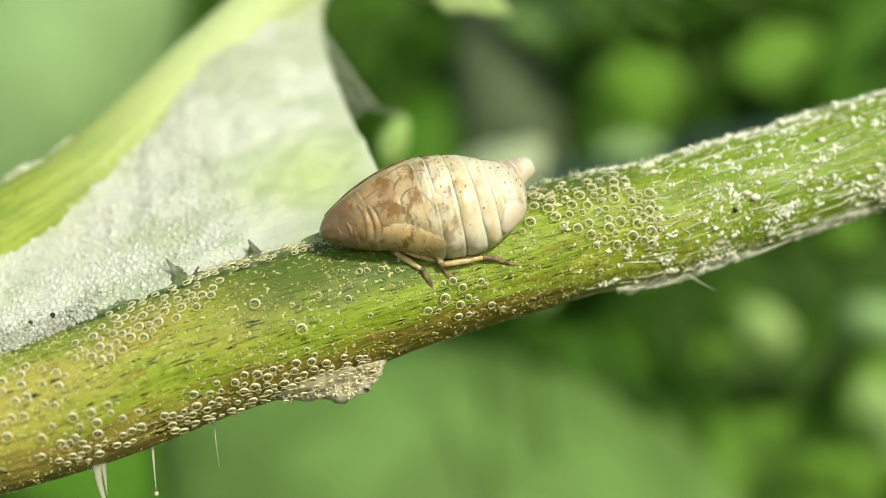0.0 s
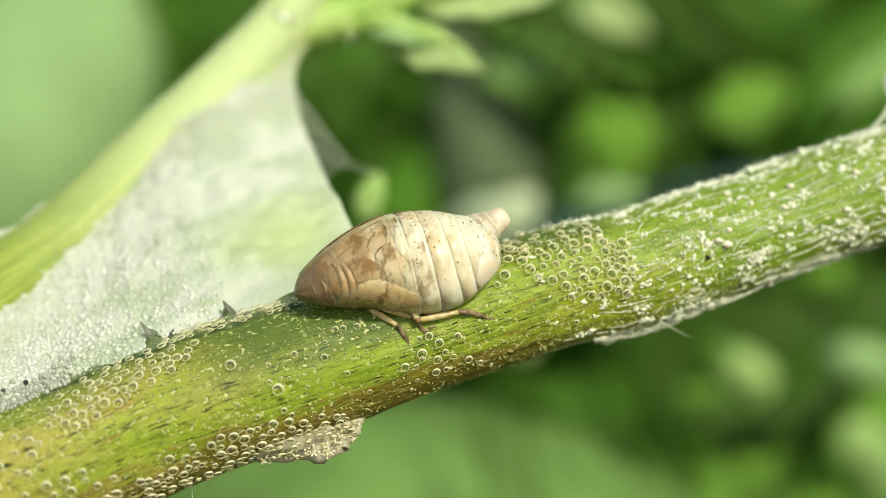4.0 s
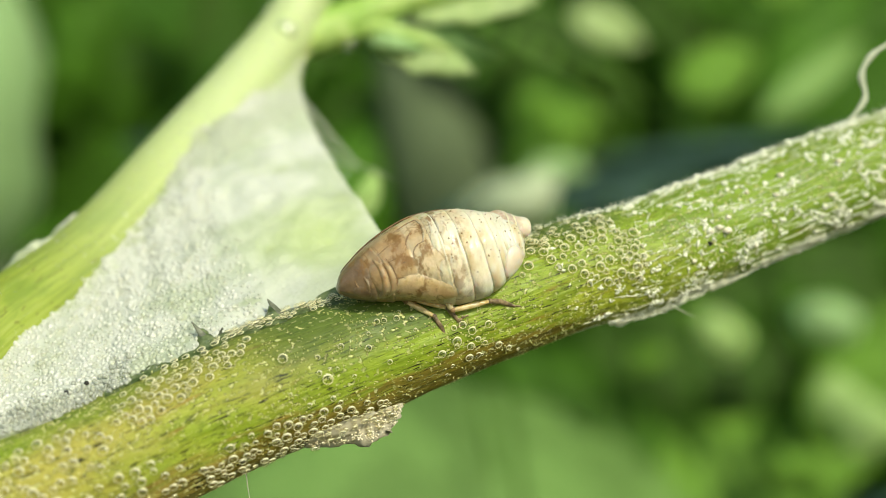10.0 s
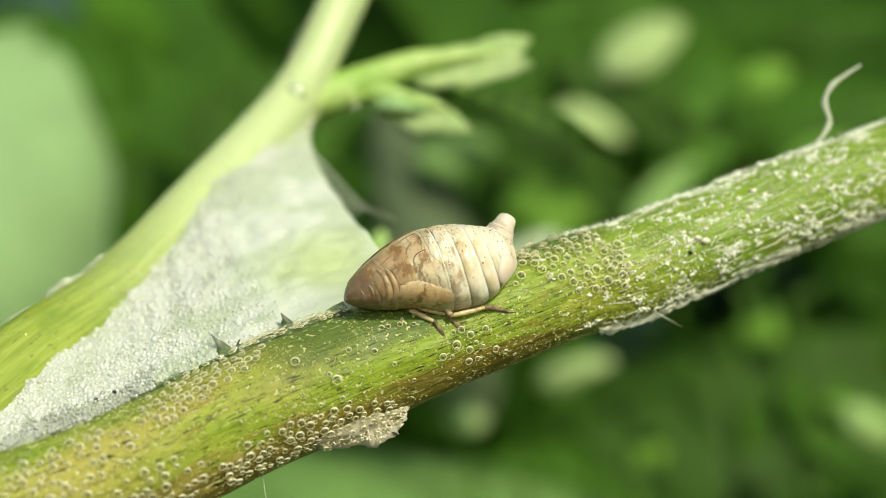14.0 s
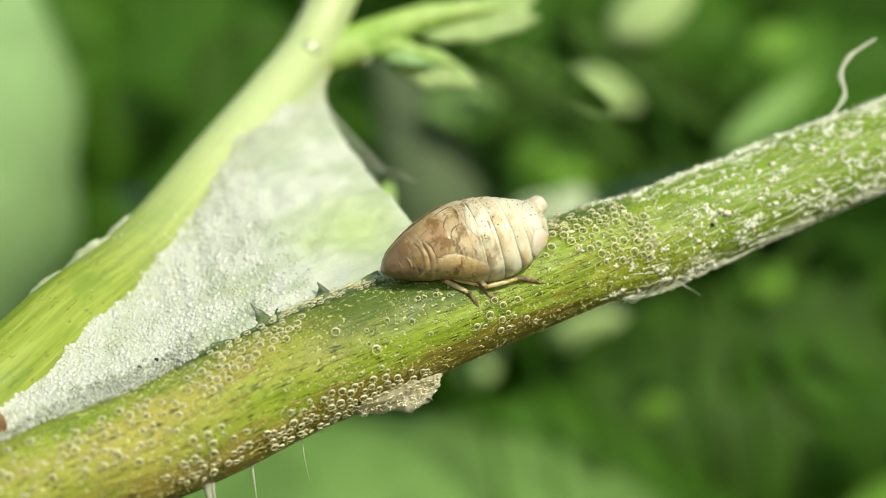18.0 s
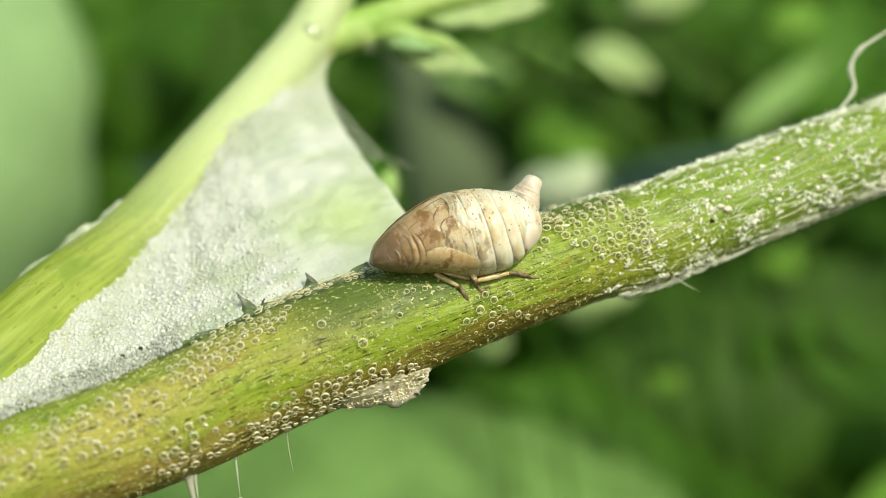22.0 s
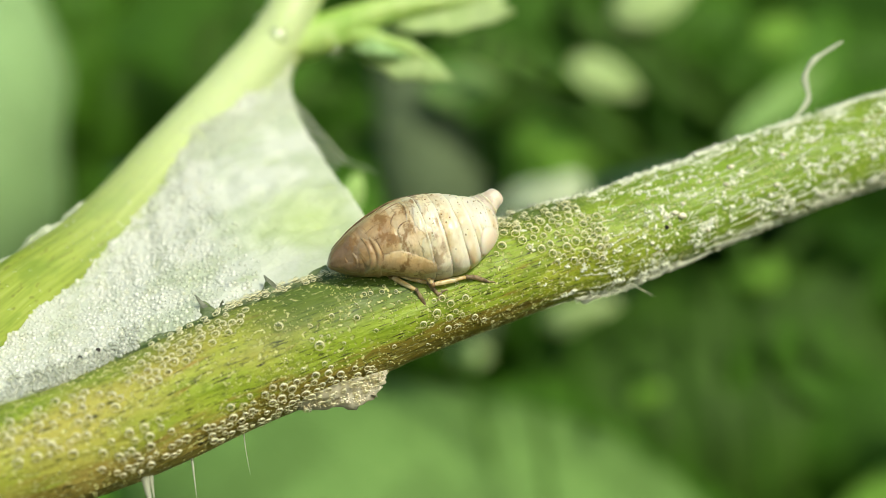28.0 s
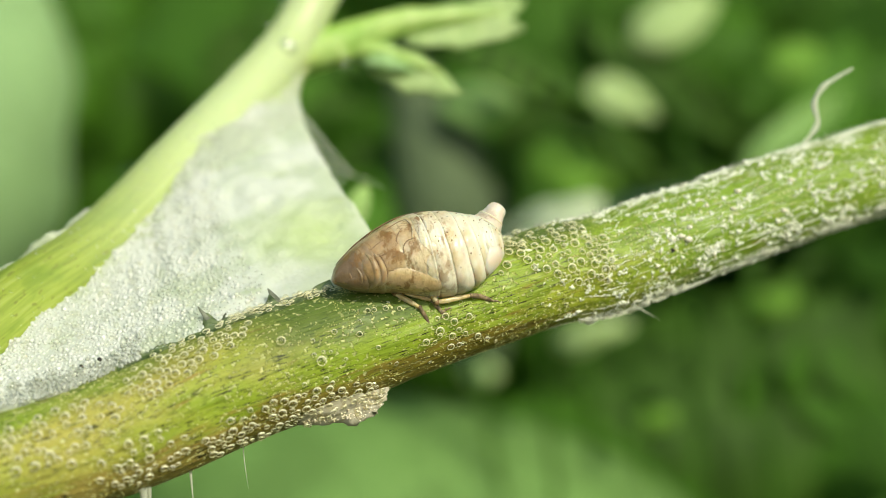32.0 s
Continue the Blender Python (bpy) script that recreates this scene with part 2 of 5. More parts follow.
    pit = n.mul(n.step(n.noise(n.coords("UV", (5.0, 16.0, 7)), 1.0, 2), 0.60, 0.66), n.step(n.noise(n.coords("UV", (0.6, 1.2, 9)), 1.0, 2), 0.40, 0.55))
    col = n.mix(n.mul(pit, 0.7), col, (0.05, 0.075, 0.01))
    n.bump(n.mul(fine, n.mul(speck, 0.8), "ADD"), 1.0, 0.00008)
    rough = n.ramp(mott, [(0.35, (0.30,) * 3), (0.65, (0.58,) * 3)])
    return n.done(col, rough, 0.12, 0.0005, (0.7, 1.0, 0.2), 0.3)


def petiole_material():
    n = Nodes("petiole_skin")
    fine = n.noise(n.coords("UV", (0.3, 3.5, 1)), 1.0, 4)
    spots = n.noise(n.coords("UV", (2.2, 4, 1)), 1.0, 2)
    col = n.ramp(fine, [(0.3, (0.20, 0.27, 0.035)), (0.55, (0.32, 0.40, 0.06)), (0.8, (0.47, 0.53, 0.17))])
    col = n.mix(n.mul(n.step(spots, 0.60, 0.68), 0.6), col, (0.17, 0.17, 0.03))
    mott = n.noise(n.coords("UV", (0.35, 0.8, 1)), 1.0, 4, 0.6)
    col = n.mix(n.mul(n.step(mott, 0.50, 0.66), 0.55), col, (0.16, 0.26, 0.03))
    uv = n.t.nodes.new("ShaderNodeSeparateXYZ")
    n.link(n.coords("UV"), uv.inputs[0])
    col = n.mix(n.mul(n.step(uv.outputs[0], 15.0, 29.0), 0.85), col, (0.60, 0.70, 0.37))
    n.bump(fine, 0.3, 0.0001)
    return n.done(col, 0.4, 0.12, 0.0006, (0.7, 1.0, 0.2))


def foam_material(name, light, shade, rough, border=False):
    n = Nodes(name)
    o = n.coords("Object", (1000, 1000, 1000))
    cells = n.voronoi(o, 5.5)
    cells2 = n.voronoi(o, 2.6)
    tint = n.noise(o, 0.35, 3)
    col = n.mix(n.step(tint, 0.42, 0.62), light, shade)
    dirt = n.step(n.noise(o, 1.6, 3), 0.74, 0.80)
    col = n.mix(n.mul(dirt, 0.5), col, (0.36, 0.36, 0.26))
    # thin film beside the head lets the green skin show
    dist = n.t.nodes.new("ShaderNodeVectorMath")
    dist.operation = "DISTANCE"
    n.link(o, dist.inputs[0])
    dist.inputs[1].default_value = (9.6, 4.0, 7.6)
    col = n.mix(n.mul(n.step(dist.outputs["Value"], 3.8, 0.5), 0.75), col, (0.50, 0.64, 0.16))
    if border:
        uv = n.t.nodes.new("ShaderNodeSeparateXYZ")
        n.link(n.coords("UV"), uv.inputs[0])
        edge = n.mul(uv.outputs[1], n.mul(n.mul(n.noise(o, 1.1, 4), 0.5, "SUBTRACT"), 0.5), "ADD")
        col = n.mix(n.mul(n.step(edge, 0.28, 0.0), 0.85), col, (0.42, 0.52, 0.12))
        col = n.mix(n.mul(n.step(n.noise(o, 0.7, 4), 0.58, 0.70), 0.45), col, (0.44, 0.52, 0.26))
    n.bump(n.mul(cells, cells2, "ADD"), 0.3, 0.0001)
    return n.done(col, rough, 0.4, 0.0005, (1, 1, 0.85), 0.5)


def bubble_material(name, tint, power, rough, least=0.08):
    """Clear thin-walled bubble: see-through, with gloss that grows towards the rim."""
    n = Nodes(name)
    lw = n.node("ShaderNodeLayerWeight", Blend=0.5)
    rim = n.step(lw.outputs["Facing"], 0.5 - power, 0.62)
    fac = n.mul(n.mul(rim, 0.16), least, "ADD")
    clear = n.node("ShaderNodeBsdfTransparent", Color=(*tint, 1))
    gloss = n.node("ShaderNodeBsdfGlossy", Color=(1, 0.98, 0.9, 1), Roughness=rough)
    mix = n.t.nodes.new("ShaderNodeMixShader")
    n.link(fac, mix.inputs[0])
    n.link(clear.outputs[0], mix.inputs[1])
    n.link(gloss.outputs[0], mix.inputs[2])
    n.link(mix.outputs[0], n.out.inputs["Surface"])
    return n.mat


def skin_material(name, base, dark, pale, spots=0.0, rings=False):
    """The nymph's waxy cuticle: mottled, faintly lined, paler towards the tail."""
    n = Nodes(name)
    o = n.coords("Object", (1000, 1000, 1000))
    a = n.noise(o, 1.1, 4, 0.6)
    b = n.noise(n.coords("Object", (3200, 800, 800), (0, 0.35, 0)), 1.0, 4)
    c = n.noise(o, 3.2, 3)
    col = n.ramp(a, [(0.30, dark), (0.47, base), (0.70, pale)])
    col = n.mix(n.mul(n.step(b, 0.54, 0.70), 0.55), col, tuple(0.82 * x for x in dark))
    sep = n.t.nodes.new("ShaderNodeSeparateXYZ")
    n.link(o, sep.inputs[0])
    col = n.mix(n.mul(n.step(sep.outputs[0], -0.3, -2.2), n.mul(n.step(c, 0.62, 0.40), 0.62)), col, (0.40, 0.28, 0.18))
    col = n.mix(n.mul(n.step(n.mul(sep.outputs[0], n.mul(a, 0.9), "ADD"), -1.6, -2.6), 0.7), col, (0.21, 0.14, 0.085))
    col = n.mix(n.mul(n.step(c, 0.58, 0.72), 0.5), col, (0.45, 0.29, 0.12))
    col = n.mix(n.mul(n.step(sep.outputs[0], -0.5, 1.4), 0.62), col, (0.85, 0.78, 0.65))
    if spots:
        v = n.voronoi(o, 3.1)
        col = n.mix(n.mul(n.step(v, 0.15, 0.09), spots), col, (0.16, 0.10, 0.05))
    # wrinkles: thin brown lines, mostly on the front half
    w = n.noise(n.coords("Object", (1500, 900, 1100), (0.2, 0.5, 0)), 1.0, 2)
    line = n.step(n.mul(n.mul(w, 0.5, "SUBTRACT"), 0.0, "ABSOLUTE"), 0.022, 0.004)
    line = n.mul(line, n.step(sep.outputs[0], 0.7, -0.6))
    col = n.mix(n.mul(line, n.mul(n.step(c, 0.42, 0.60), 0.6)), col, (0.24, 0.13, 0.055))
    blot = n.mul(n.step(n.noise(n.coords("Object", (2500, 2500, 1500)), 1.0, 4, 0.65), 0.525, 0.62), n.step(sep.outputs[0], 1.4, -0.8))
    col = n.mix(n.mul(blot, 0.85), col, (0.27, 0.145, 0.05))
    if rings:
        # u of the plate's own map runs from its front to its hind edge: a narrow pale lip, then a thin brown crease
        uv = n.t.nodes.new("ShaderNodeSeparateXYZ")
        n.link(n.coords("UV"), uv.inputs[0])
        u = n.mul(uv.outputs[0], n.mul(n.mul(c, 0.5, "SUBTRACT"), 0.08), "ADD")
        lip = n.mul(n.mul(n.step(u, 0.76, 0.86), n.step(u, 0.95, 0.90)), n.mul(n.step(uv.outputs[1], 2.1, 1.2), n.step(a, 0.30, 0.55)))
        col = n.mix(n.mul(lip, 0.8), col, (0.90, 0.83, 0.62))
        crease = n.mul(n.step(u, 0.93, 0.975), n.step(a, 0.34, 0.5))
        col = n.mix(n.mul(crease, 0.95), col, (0.20, 0.115, 0.04))
        ochre = n.mul(n.step(n.noise(n.coords("Object", (900, 900, 500)), 1.0, 3), 0.54, 0.66), n.step(u, 0.8, 0.5))
        col = n.mix(n.mul(ochre, 0.45), col, (0.56, 0.37, 0.10))
    n.bump(n.mul(b, c, "ADD"), 0.5, 0.00006)
    return n.done(col, 0.32, 0.5, 0.0005, (1.0, 0.62, 0.35), 0.4, 0.06)


def plain_material(name, a, b, scale, rough=0.5, sss=0.0, alpha=1.0, bump=0.3, stretch=(1, 1, 1)):
    n = Nodes(name)
    o = n.coords("Object", tuple(1000 * s for s in stretch))
    f = n.noise(o, scale, 4)
    col = n.mix(n.step(f, 0.3, 0.7), a, b)
    n.bump(f, bump, 0.00004)
    n.bsdf.inputs["Alpha"].default_value = alpha
    return n.done(col, rough, sss, 0.0004)


def leaf_material(name, a, b, rough=0.45, vein=0.5, patchy=0.5):
    """A leaf blade: mottled, with side veins and some light passing through."""
    n = Nodes(name)
    o = n.coords("UV", (1, 1, 1))
    f = n.noise(o, 0.25, 3)
    g = n.noise(o, 2.0, 3)
    col = n.mix(n.step(f, 0.3, 0.7), a, b)
    wide = n.noise(o, 0.03, 2)
    col = n.mix(n.mul(n.step(wide, 0.42, 0.62), patchy), col, tuple(0.5 * c for c in a))
    w = n.t.nodes.new("ShaderNodeTexWave")
    w.inputs["Scale"].default_value = 0.22
    w.inputs["Distortion"].default_value = 1.5
    n.link(o, w.inputs["Vector"])
    col = n.mix(n.mul(n.step(w.outputs[1], 0.8, 0.98), vein), col, tuple(min(1, c * 1.6) for c in b))
    n.bump(g, 0.4, 0.0004)
    mat = n.done(col, min(0.75, rough + 0.15), 0, spec=0.18)
    tr = n.t.nodes.new("ShaderNodeBsdfTranslucent")
    n.link(col, tr.inputs["Color"])
    mix = n.node("ShaderNodeMixShader", Fac=0.3)
    n.link(n.bsdf.outputs[0], mix.inputs[1])
    n.link(tr.outputs[0], mix.inputs[2])
    n.link(mix.outputs[0], n.out.inputs["Surface"])
    return mat


PALE_STALK = plain_material("pale_stalk", (0.27, 0.46, 0.08), (0.46, 0.61, 0.20), 0.5, 0.45, 0.15)
STEM = stem_material()
PETIOLE = petiole_material()
FOAM = foam_material("spittle_foam", (0.68, 0.71, 0.62), (0.54, 0.60, 0.45), 0.4, True)
FOAM_CLUMP = foam_material("spittle_foam_clump", (0.58, 0.62, 0.48), (0.46, 0.52, 0.34), 0.4)
FOAM_BALL = foam_material("spittle_foam_bubble", (0.78, 0.80, 0.71), (0.60, 0.65, 0.50), 0.2)
FOAM_GREY = foam_material("stale_foam", (0.44, 0.46, 0.38), (0.58, 0.60, 0.52), 0.16)
BUBBLE = bubble_material("bubble_film", (1.0, 0.99, 0.94), 0.22, 0.09)
FOAM_BUBBLE = bubble_material("foam_bubble_film", (1.0, 1.0, 0.98), 0.15, 0.15)
CUTICLE = skin_material("nymph_cuticle", (0.66, 0.50, 0.30), (0.42, 0.27, 0.12), (0.80, 0.67, 0.47), 0.5)
CUTICLE_RING = skin_material("nymph_ringed_cuticle", (0.76, 0.65, 0.47), (0.54, 0.39, 0.20), (0.86, 0.79, 0.64), 0.5, True)
CUTICLE_HEAD = skin_material("nymph_head_cuticle", (0.21, 0.135, 0.075), (0.09, 0.055, 0.03), (0.34, 0.235, 0.15), 0.4)
CUTICLE_FRONT = skin_material("nymph_front_cuticle", (0.50, 0.33, 0.17), (0.23, 0.13, 0.055), (0.64, 0.47, 0.28), 0.3)
CUTICLE_LOBE = skin_material("nymph_lobe_cuticle", (0.62, 0.51, 0.378), (0.50, 0.37, 0.212), (0.74, 0.65, 0.531), 0.3)
CUTICLE_PINK = skin_material("nymph_pink_cuticle", (0.78, 0.50, 0.38), (0.70, 0.40, 0.27), (0.84, 0.64, 0.52))
SILK = plain_material("silk_film", (0.62, 0.66, 0.55), (0.80, 0.83, 0.74), 2.0, 0.5, 0.0, 0.10)
FOOT = plain_material("brown_foot", (0.10, 0.068, 0.04), (0.36, 0.26, 0.15), 6.0, 0.3, 0.2)
FILM = plain_material("dark_wet_film", (0.055, 0.085, 0.03), (0.20, 0.25, 0.12), 3.5, 0.14, 0.0)
CUTICLE_PAD = skin_material("nymph_wing_pad", (0.70, 0.51, 0.28), (0.52, 0.34, 0.15), (0.78, 0.62, 0.39))
CUTICLE_TAIL = skin_material("nymph_tail_cuticle", (0.70, 0.53, 0.425), (0.54, 0.36, 0.248), (0.80, 0.66, 0.566))
RIDGE = plain_material("pale_segment_edge", (0.80, 0.70, 0.46), (0.86, 0.79, 0.58), 2.0, 0.35, 0.2)
AMBER = plain_material("amber_leg", (0.58, 0.38, 0.15), (0.82, 0.66, 0.40), 3.0, 0.25, 0.4)
DARK_LEG = plain_material("dark_foot", (0.07, 0.04, 0.02), (0.20, 0.11, 0.04), 3.0, 0.35)
WHITE_FLUFF = plain_material("white_wax", (0.88, 0.89, 0.72), (0.95, 0.95, 0.84), 4.0, 0.75)
GRAIN = plain_material("yellowish_grain", (0.50, 0.50, 0.16), (0.72, 0.70, 0.36), 5.0, 0.6)
CRUMB = plain_material("cream_crumb", (0.90, 0.78, 0.58), (0.95, 0.90, 0.76), 5.0, 0.6)
HAIR = leaf_material("plant_hair", (0.72, 0.76, 0.58), (0.85, 0.86, 0.74), 0.3, 0.0)
GLASSY_HAIR = leaf_material("glassy_hair", (0.55, 0.58, 0.42), (0.80, 0.81, 0.68), 0.2, 0.0)
DRY = leaf_material("dry_membrane", (0.62, 0.55, 0.38), (0.86, 0.83, 0.70), 0.2, 0.0)
SEAM = plain_material("brown_seam", (0.17, 0.095, 0.04), (0.30, 0.18, 0.08), 3.0, 0.4)
PORE = plain_material("brown_pore", (0.26, 0.16, 0.07), (0.36, 0.23, 0.10), 3.0, 0.5)
THORN = plain_material("thorn_skin", (0.07, 0.08, 0.05), (0.26, 0.27, 0.20), 3.0, 0.25)
BLACK = plain_material("black_speck", (0.01, 0.01, 0.008), (0.03, 0.025, 0.02), 4.0, 0.4)

# ---------------- the stem ----------------
STEM_X = [-30, -22, -16, -13.3, -11.1, -9.0, -6.7, -3.7, -0.5, 2.85, 4.6, 6.4, 8.2, 10, 12, 15.3, 16.6, 24, 34, 60, 120]
STEM_Z = [-14.4, -10.6, -8.1, -6.85, -6.15, -5.4, -4.3, -3.15, -2.0, -0.78, -0.16, 0.25, 0.95, 1.6, 2.4, 3.6, 4.0, 6.6, 10.2, 20, 42]
RAD_X = [-30, -13, -9, -6, -3, 0, 3, 6, 10, 16, 34]
RAD_R = [2.2, 2.0, 2.02, 2.02, 1.95, 1.78, 1.78, 1.82, 1.78, 1.76, 1.7]


def stem_centre(x):
    return Vector((x, 0.9 + 0.24 * x, smooth_table(x, STEM_X, STEM_Z)))


def stem_frame(x):
    t = (stem_centre(x + 1) - stem_centre(x - 1)).normalized()
    f = Vector((0, -1, 0))
    f = (f - t * f.dot(t)).normalized()
    u = f.cross(t)
    return t, f, (u if u.z > 0 else -u)


def stem_radius(x, phi):
    a = radians(phi)
    r = lerp_table(x, RAD_X, RAD_R)
    wob = noise.noise(Vector((x * 0.5, 2 * math.cos(a), 2 * math.sin(a)))) * 0.05
    rib = 0.005 * math.sin(a * 23 + 0.6 * noise.noise(Vector((x * 0.25, phi * 0.01, 3.1))) * 6)
    return r + wob + rib + 0.02 * noise.noise(Vector((x * 2.2, 5 * math.cos(a), 5 * math.sin(a))))


def stem_point(x, phi, lift=0.0):
    """phi: 0 on the camera's side, 90 on top."""
    t, f, u = stem_frame(x)
    a = radians(phi)
    return stem_centre(x) + (f * math.cos(a) + u * math.sin(a)) * (stem_radius(x, phi) + lift)


def stem_normal(x, phi):
    t, f, u = stem_frame(x)
    a = radians(phi)
    return f * math.cos(a) + u * math.sin(a)


plant = thing("plant", tuple(stem_centre(-30)), "yellow-green herb stem with brown streaks and a side stalk", "plant")
xs = list(np.linspace(-30, -16, 24)) + list(np.linspace(-15.8, 19, 300)) + list(np.linspace(19.5, 115, 60))
SEG = 150
verts, uvs, faces = [], [], []
for i, x in enumerate(xs):
    t, f, u = stem_frame(x)
    c = stem_centre(x)
    for k in range(SEG):
        phi = -180 + 360 * k / SEG
        a = radians(phi)
        verts.append(c + (f * math.cos(a) + u * math.sin(a)) * stem_radius(x, phi))
        uvs.append((x, a * 1.85))
    if i:
        for k in range(SEG):
            a, b = (i - 1) * SEG + k, (i - 1) * SEG + (k + 1) % SEG
            faces.append((a, b, b + SEG, a + SEG))
faces.append(tuple(range(SEG))[::-1])
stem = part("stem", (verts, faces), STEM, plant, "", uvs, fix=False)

# the side stalk behind, its fork and the leaflets on it
PET = [(-24, -5.6, -11.2), (-21, -4.6, -8.8), (-18.5, -3.0, -6.6), (-16.0, -0.8, -4.4), (-14.5, 2, -2.2), (-12.6, 5.2, 0.2), (-10.45, 8.7, 4.0), (-8.0, 12.2, 8.4),
       (-6.8, 14.2, 11.0), (-5.0, 15.7, 15.6), (-3.4, 17.4, 20), (-0.3, 20, 28), (4.7, 24, 42)]



def skin_tube(points, radii, n, seg=40, lump=0.05):
    p = curve_points(points, n)
    s = np.linspace(0, 1, n)
    r = [lerp_table(a, np.linspace(0, 1, len(radii)), radii) * (1 + lump * noise.noise(Vector((a * 14, 1.7, 4.1)))) for a in s]
    v, f = tube(p, r, seg)
    length = sum((Vector(p[i + 1]) - Vector(p[i])).length for i in range(n - 1))
    uv = [(length * (i // seg) / n, (i % seg) / seg * 2 * math.pi * r[0]) for i in range(len(v))]
    return (v, f), uv


data, uv = skin_tube(PET, [1.9, 1.75, 1.6, 1.55, 1.5, 1.28, 1.15, 1.12, 1.1, 1.05, 1.0, 1.0], 90)
part("side_stalk", data, PETIOLE, plant, "yellow-green side stalk rising behind the stem", uv)
data, uv = skin_tube([(-6.9, 14.2, 10.2), (-5.3, 15.2, 10.9), (-3.5, 16.4, 12.0), (-1.5, 17.5, 13.0), (1.0, 18.0, 13.5), (3.6, 18.4, 13.9)], [1.1, 1.0, 0.8, 0.7, 0.4, 0.1], 36, 24)
part("fork_stalk", data, PALE_STALK, plant, "pale green forking leaf stalk", uv)


def leaf(length, width, fold=0.25, curl=0.15, lobes=0.0, rows=14, cols=7, thick=0.12, seed=0, dome=0.0):
    """A blade along +x from the origin, face up; returns verts, faces, uvs in millimetres."""
    v, uv, f = [], [], []
    rnd = random.Random(seed)
    ph = rnd.random() * 6
    for side in (1, -1):
        for i in range(rows + 1):
            s = i / rows
            w = width / 2 * (math.sin(math.pi * s ** 0.75) ** 0.8 if 0 < s < 1 else 0.02)
            w *= 1 + lobes * math.sin(s * 21 + ph)
            for k in range(cols + 1):
                q = 2 * k / cols - 1
                x = length * s
                y = w * q
                z = fold * abs(y) - curl * length * s * s + 0.03 * length * math.sin(5 * s + 2 * q + ph)
                z -= dome * (length * (s - 0.5) ** 2 * 1.2 + width * 0.5 * q * q * (w / width * 2) ** 2)
                v.append((x, y, z + side * thick / 2))
                uv.append((x, y))
    n = (rows + 1) * (cols + 1)
    for o in (0, n):
        for i in range(rows):
            for k in range(cols):
                a = o + i * (cols + 1) + k
                f.append((a, a + 1, a + cols + 2, a + cols + 1))
    rim = [i * (cols + 1) for i in range(rows + 1)] + [rows * (cols + 1) + k for k in range(1, cols + 1)] + [i * (cols + 1) + cols for i in range(rows - 1, -1, -1)] + [k for k in range(cols - 1, 0, -1)]
    for a, b in zip(rim, rim[1:] + rim[:1]):
        f.append((a, b, b + n, a + n))
    return v, f, uv


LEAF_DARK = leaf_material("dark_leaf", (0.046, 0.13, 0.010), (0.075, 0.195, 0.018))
# darker leaf green: the shade from plants above is in this colour
LEAF_SHADE = leaf_material("shade_green_leaf", (0.044, 0.105, 0.014), (0.068, 0.15, 0.02))
LEAF_MID = leaf_material("green_leaf", (0.075, 0.21, 0.018), (0.115, 0.28, 0.03))
LEAF_LIGHT = leaf_material("light_leaf", (0.15, 0.33, 0.06), (0.22, 0.42, 0.05), 0.5)
LEAF_BROAD = leaf_material("broad_leaf", (0.155, 0.305, 0.075), (0.26, 0.44, 0.135), 0.55, 0.25, 0.45)
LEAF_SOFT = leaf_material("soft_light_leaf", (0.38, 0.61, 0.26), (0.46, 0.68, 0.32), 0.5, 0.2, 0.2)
# sun glint on far leaves is put into the pale and lime colours
LEAF_SUNLIT = leaf_material("sunlit_pale_leaf", (0.44, 0.62, 0.22), (0.58, 0.73, 0.36), 0.5, 0.2, 0.15)
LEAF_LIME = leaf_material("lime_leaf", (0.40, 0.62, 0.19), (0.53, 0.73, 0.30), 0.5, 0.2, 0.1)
LEAF_BROWN = leaf_material("withered_leaf", (0.30, 0.235, 0.20), (0.46, 0.38, 0.34), 0.6, 0.2, 0.2)
LEAF_BLADE = leaf_material("pale_green_blade", (0.26, 0.46, 0.13), (0.35, 0.55, 0.19), 0.5, 0.2, 0.15)
LEAF_DULL = leaf_material("dull_light_leaf", (0.35, 0.56, 0.24), (0.42, 0.62, 0.30), 0.5, 0.2, 0.2)
# sunlight on the leaf is put into this whitish colour
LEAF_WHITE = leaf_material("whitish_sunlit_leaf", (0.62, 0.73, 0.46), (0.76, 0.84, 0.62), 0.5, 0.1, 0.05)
LEAF_TEAL = leaf_material("bluish_leaf", (0.045, 0.11, 0.085), (0.075, 0.15, 0.13), 0.4)
LEAF_GREY = leaf_material("greyish_leaf", (0.122, 0.17, 0.085), (0.165, 0.22, 0.12), 0.6)


def place_leaf(name, parent, at, toward, normal, length, width, material, label="", seed=0, **kw):
    """A leaf centred at a place, its tip towards a direction, its face along a normal."""
    v, f, uv = leaf(length, width, seed=seed, **kw)
    x = Vector(toward).normalized()
    z = Vector(normal)
    z = (z - x * z.dot(x)).normalized()
    y = z.cross(x)
    m = np.array([x[:], y[:], z[:]])
    v = (np.array(v) - (length / 2, 0, 0)) @ m + np.array(at)
    return part(name, (v, f), material, parent, label, uv)


FRONT = (0.25, -0.88, 0.4)
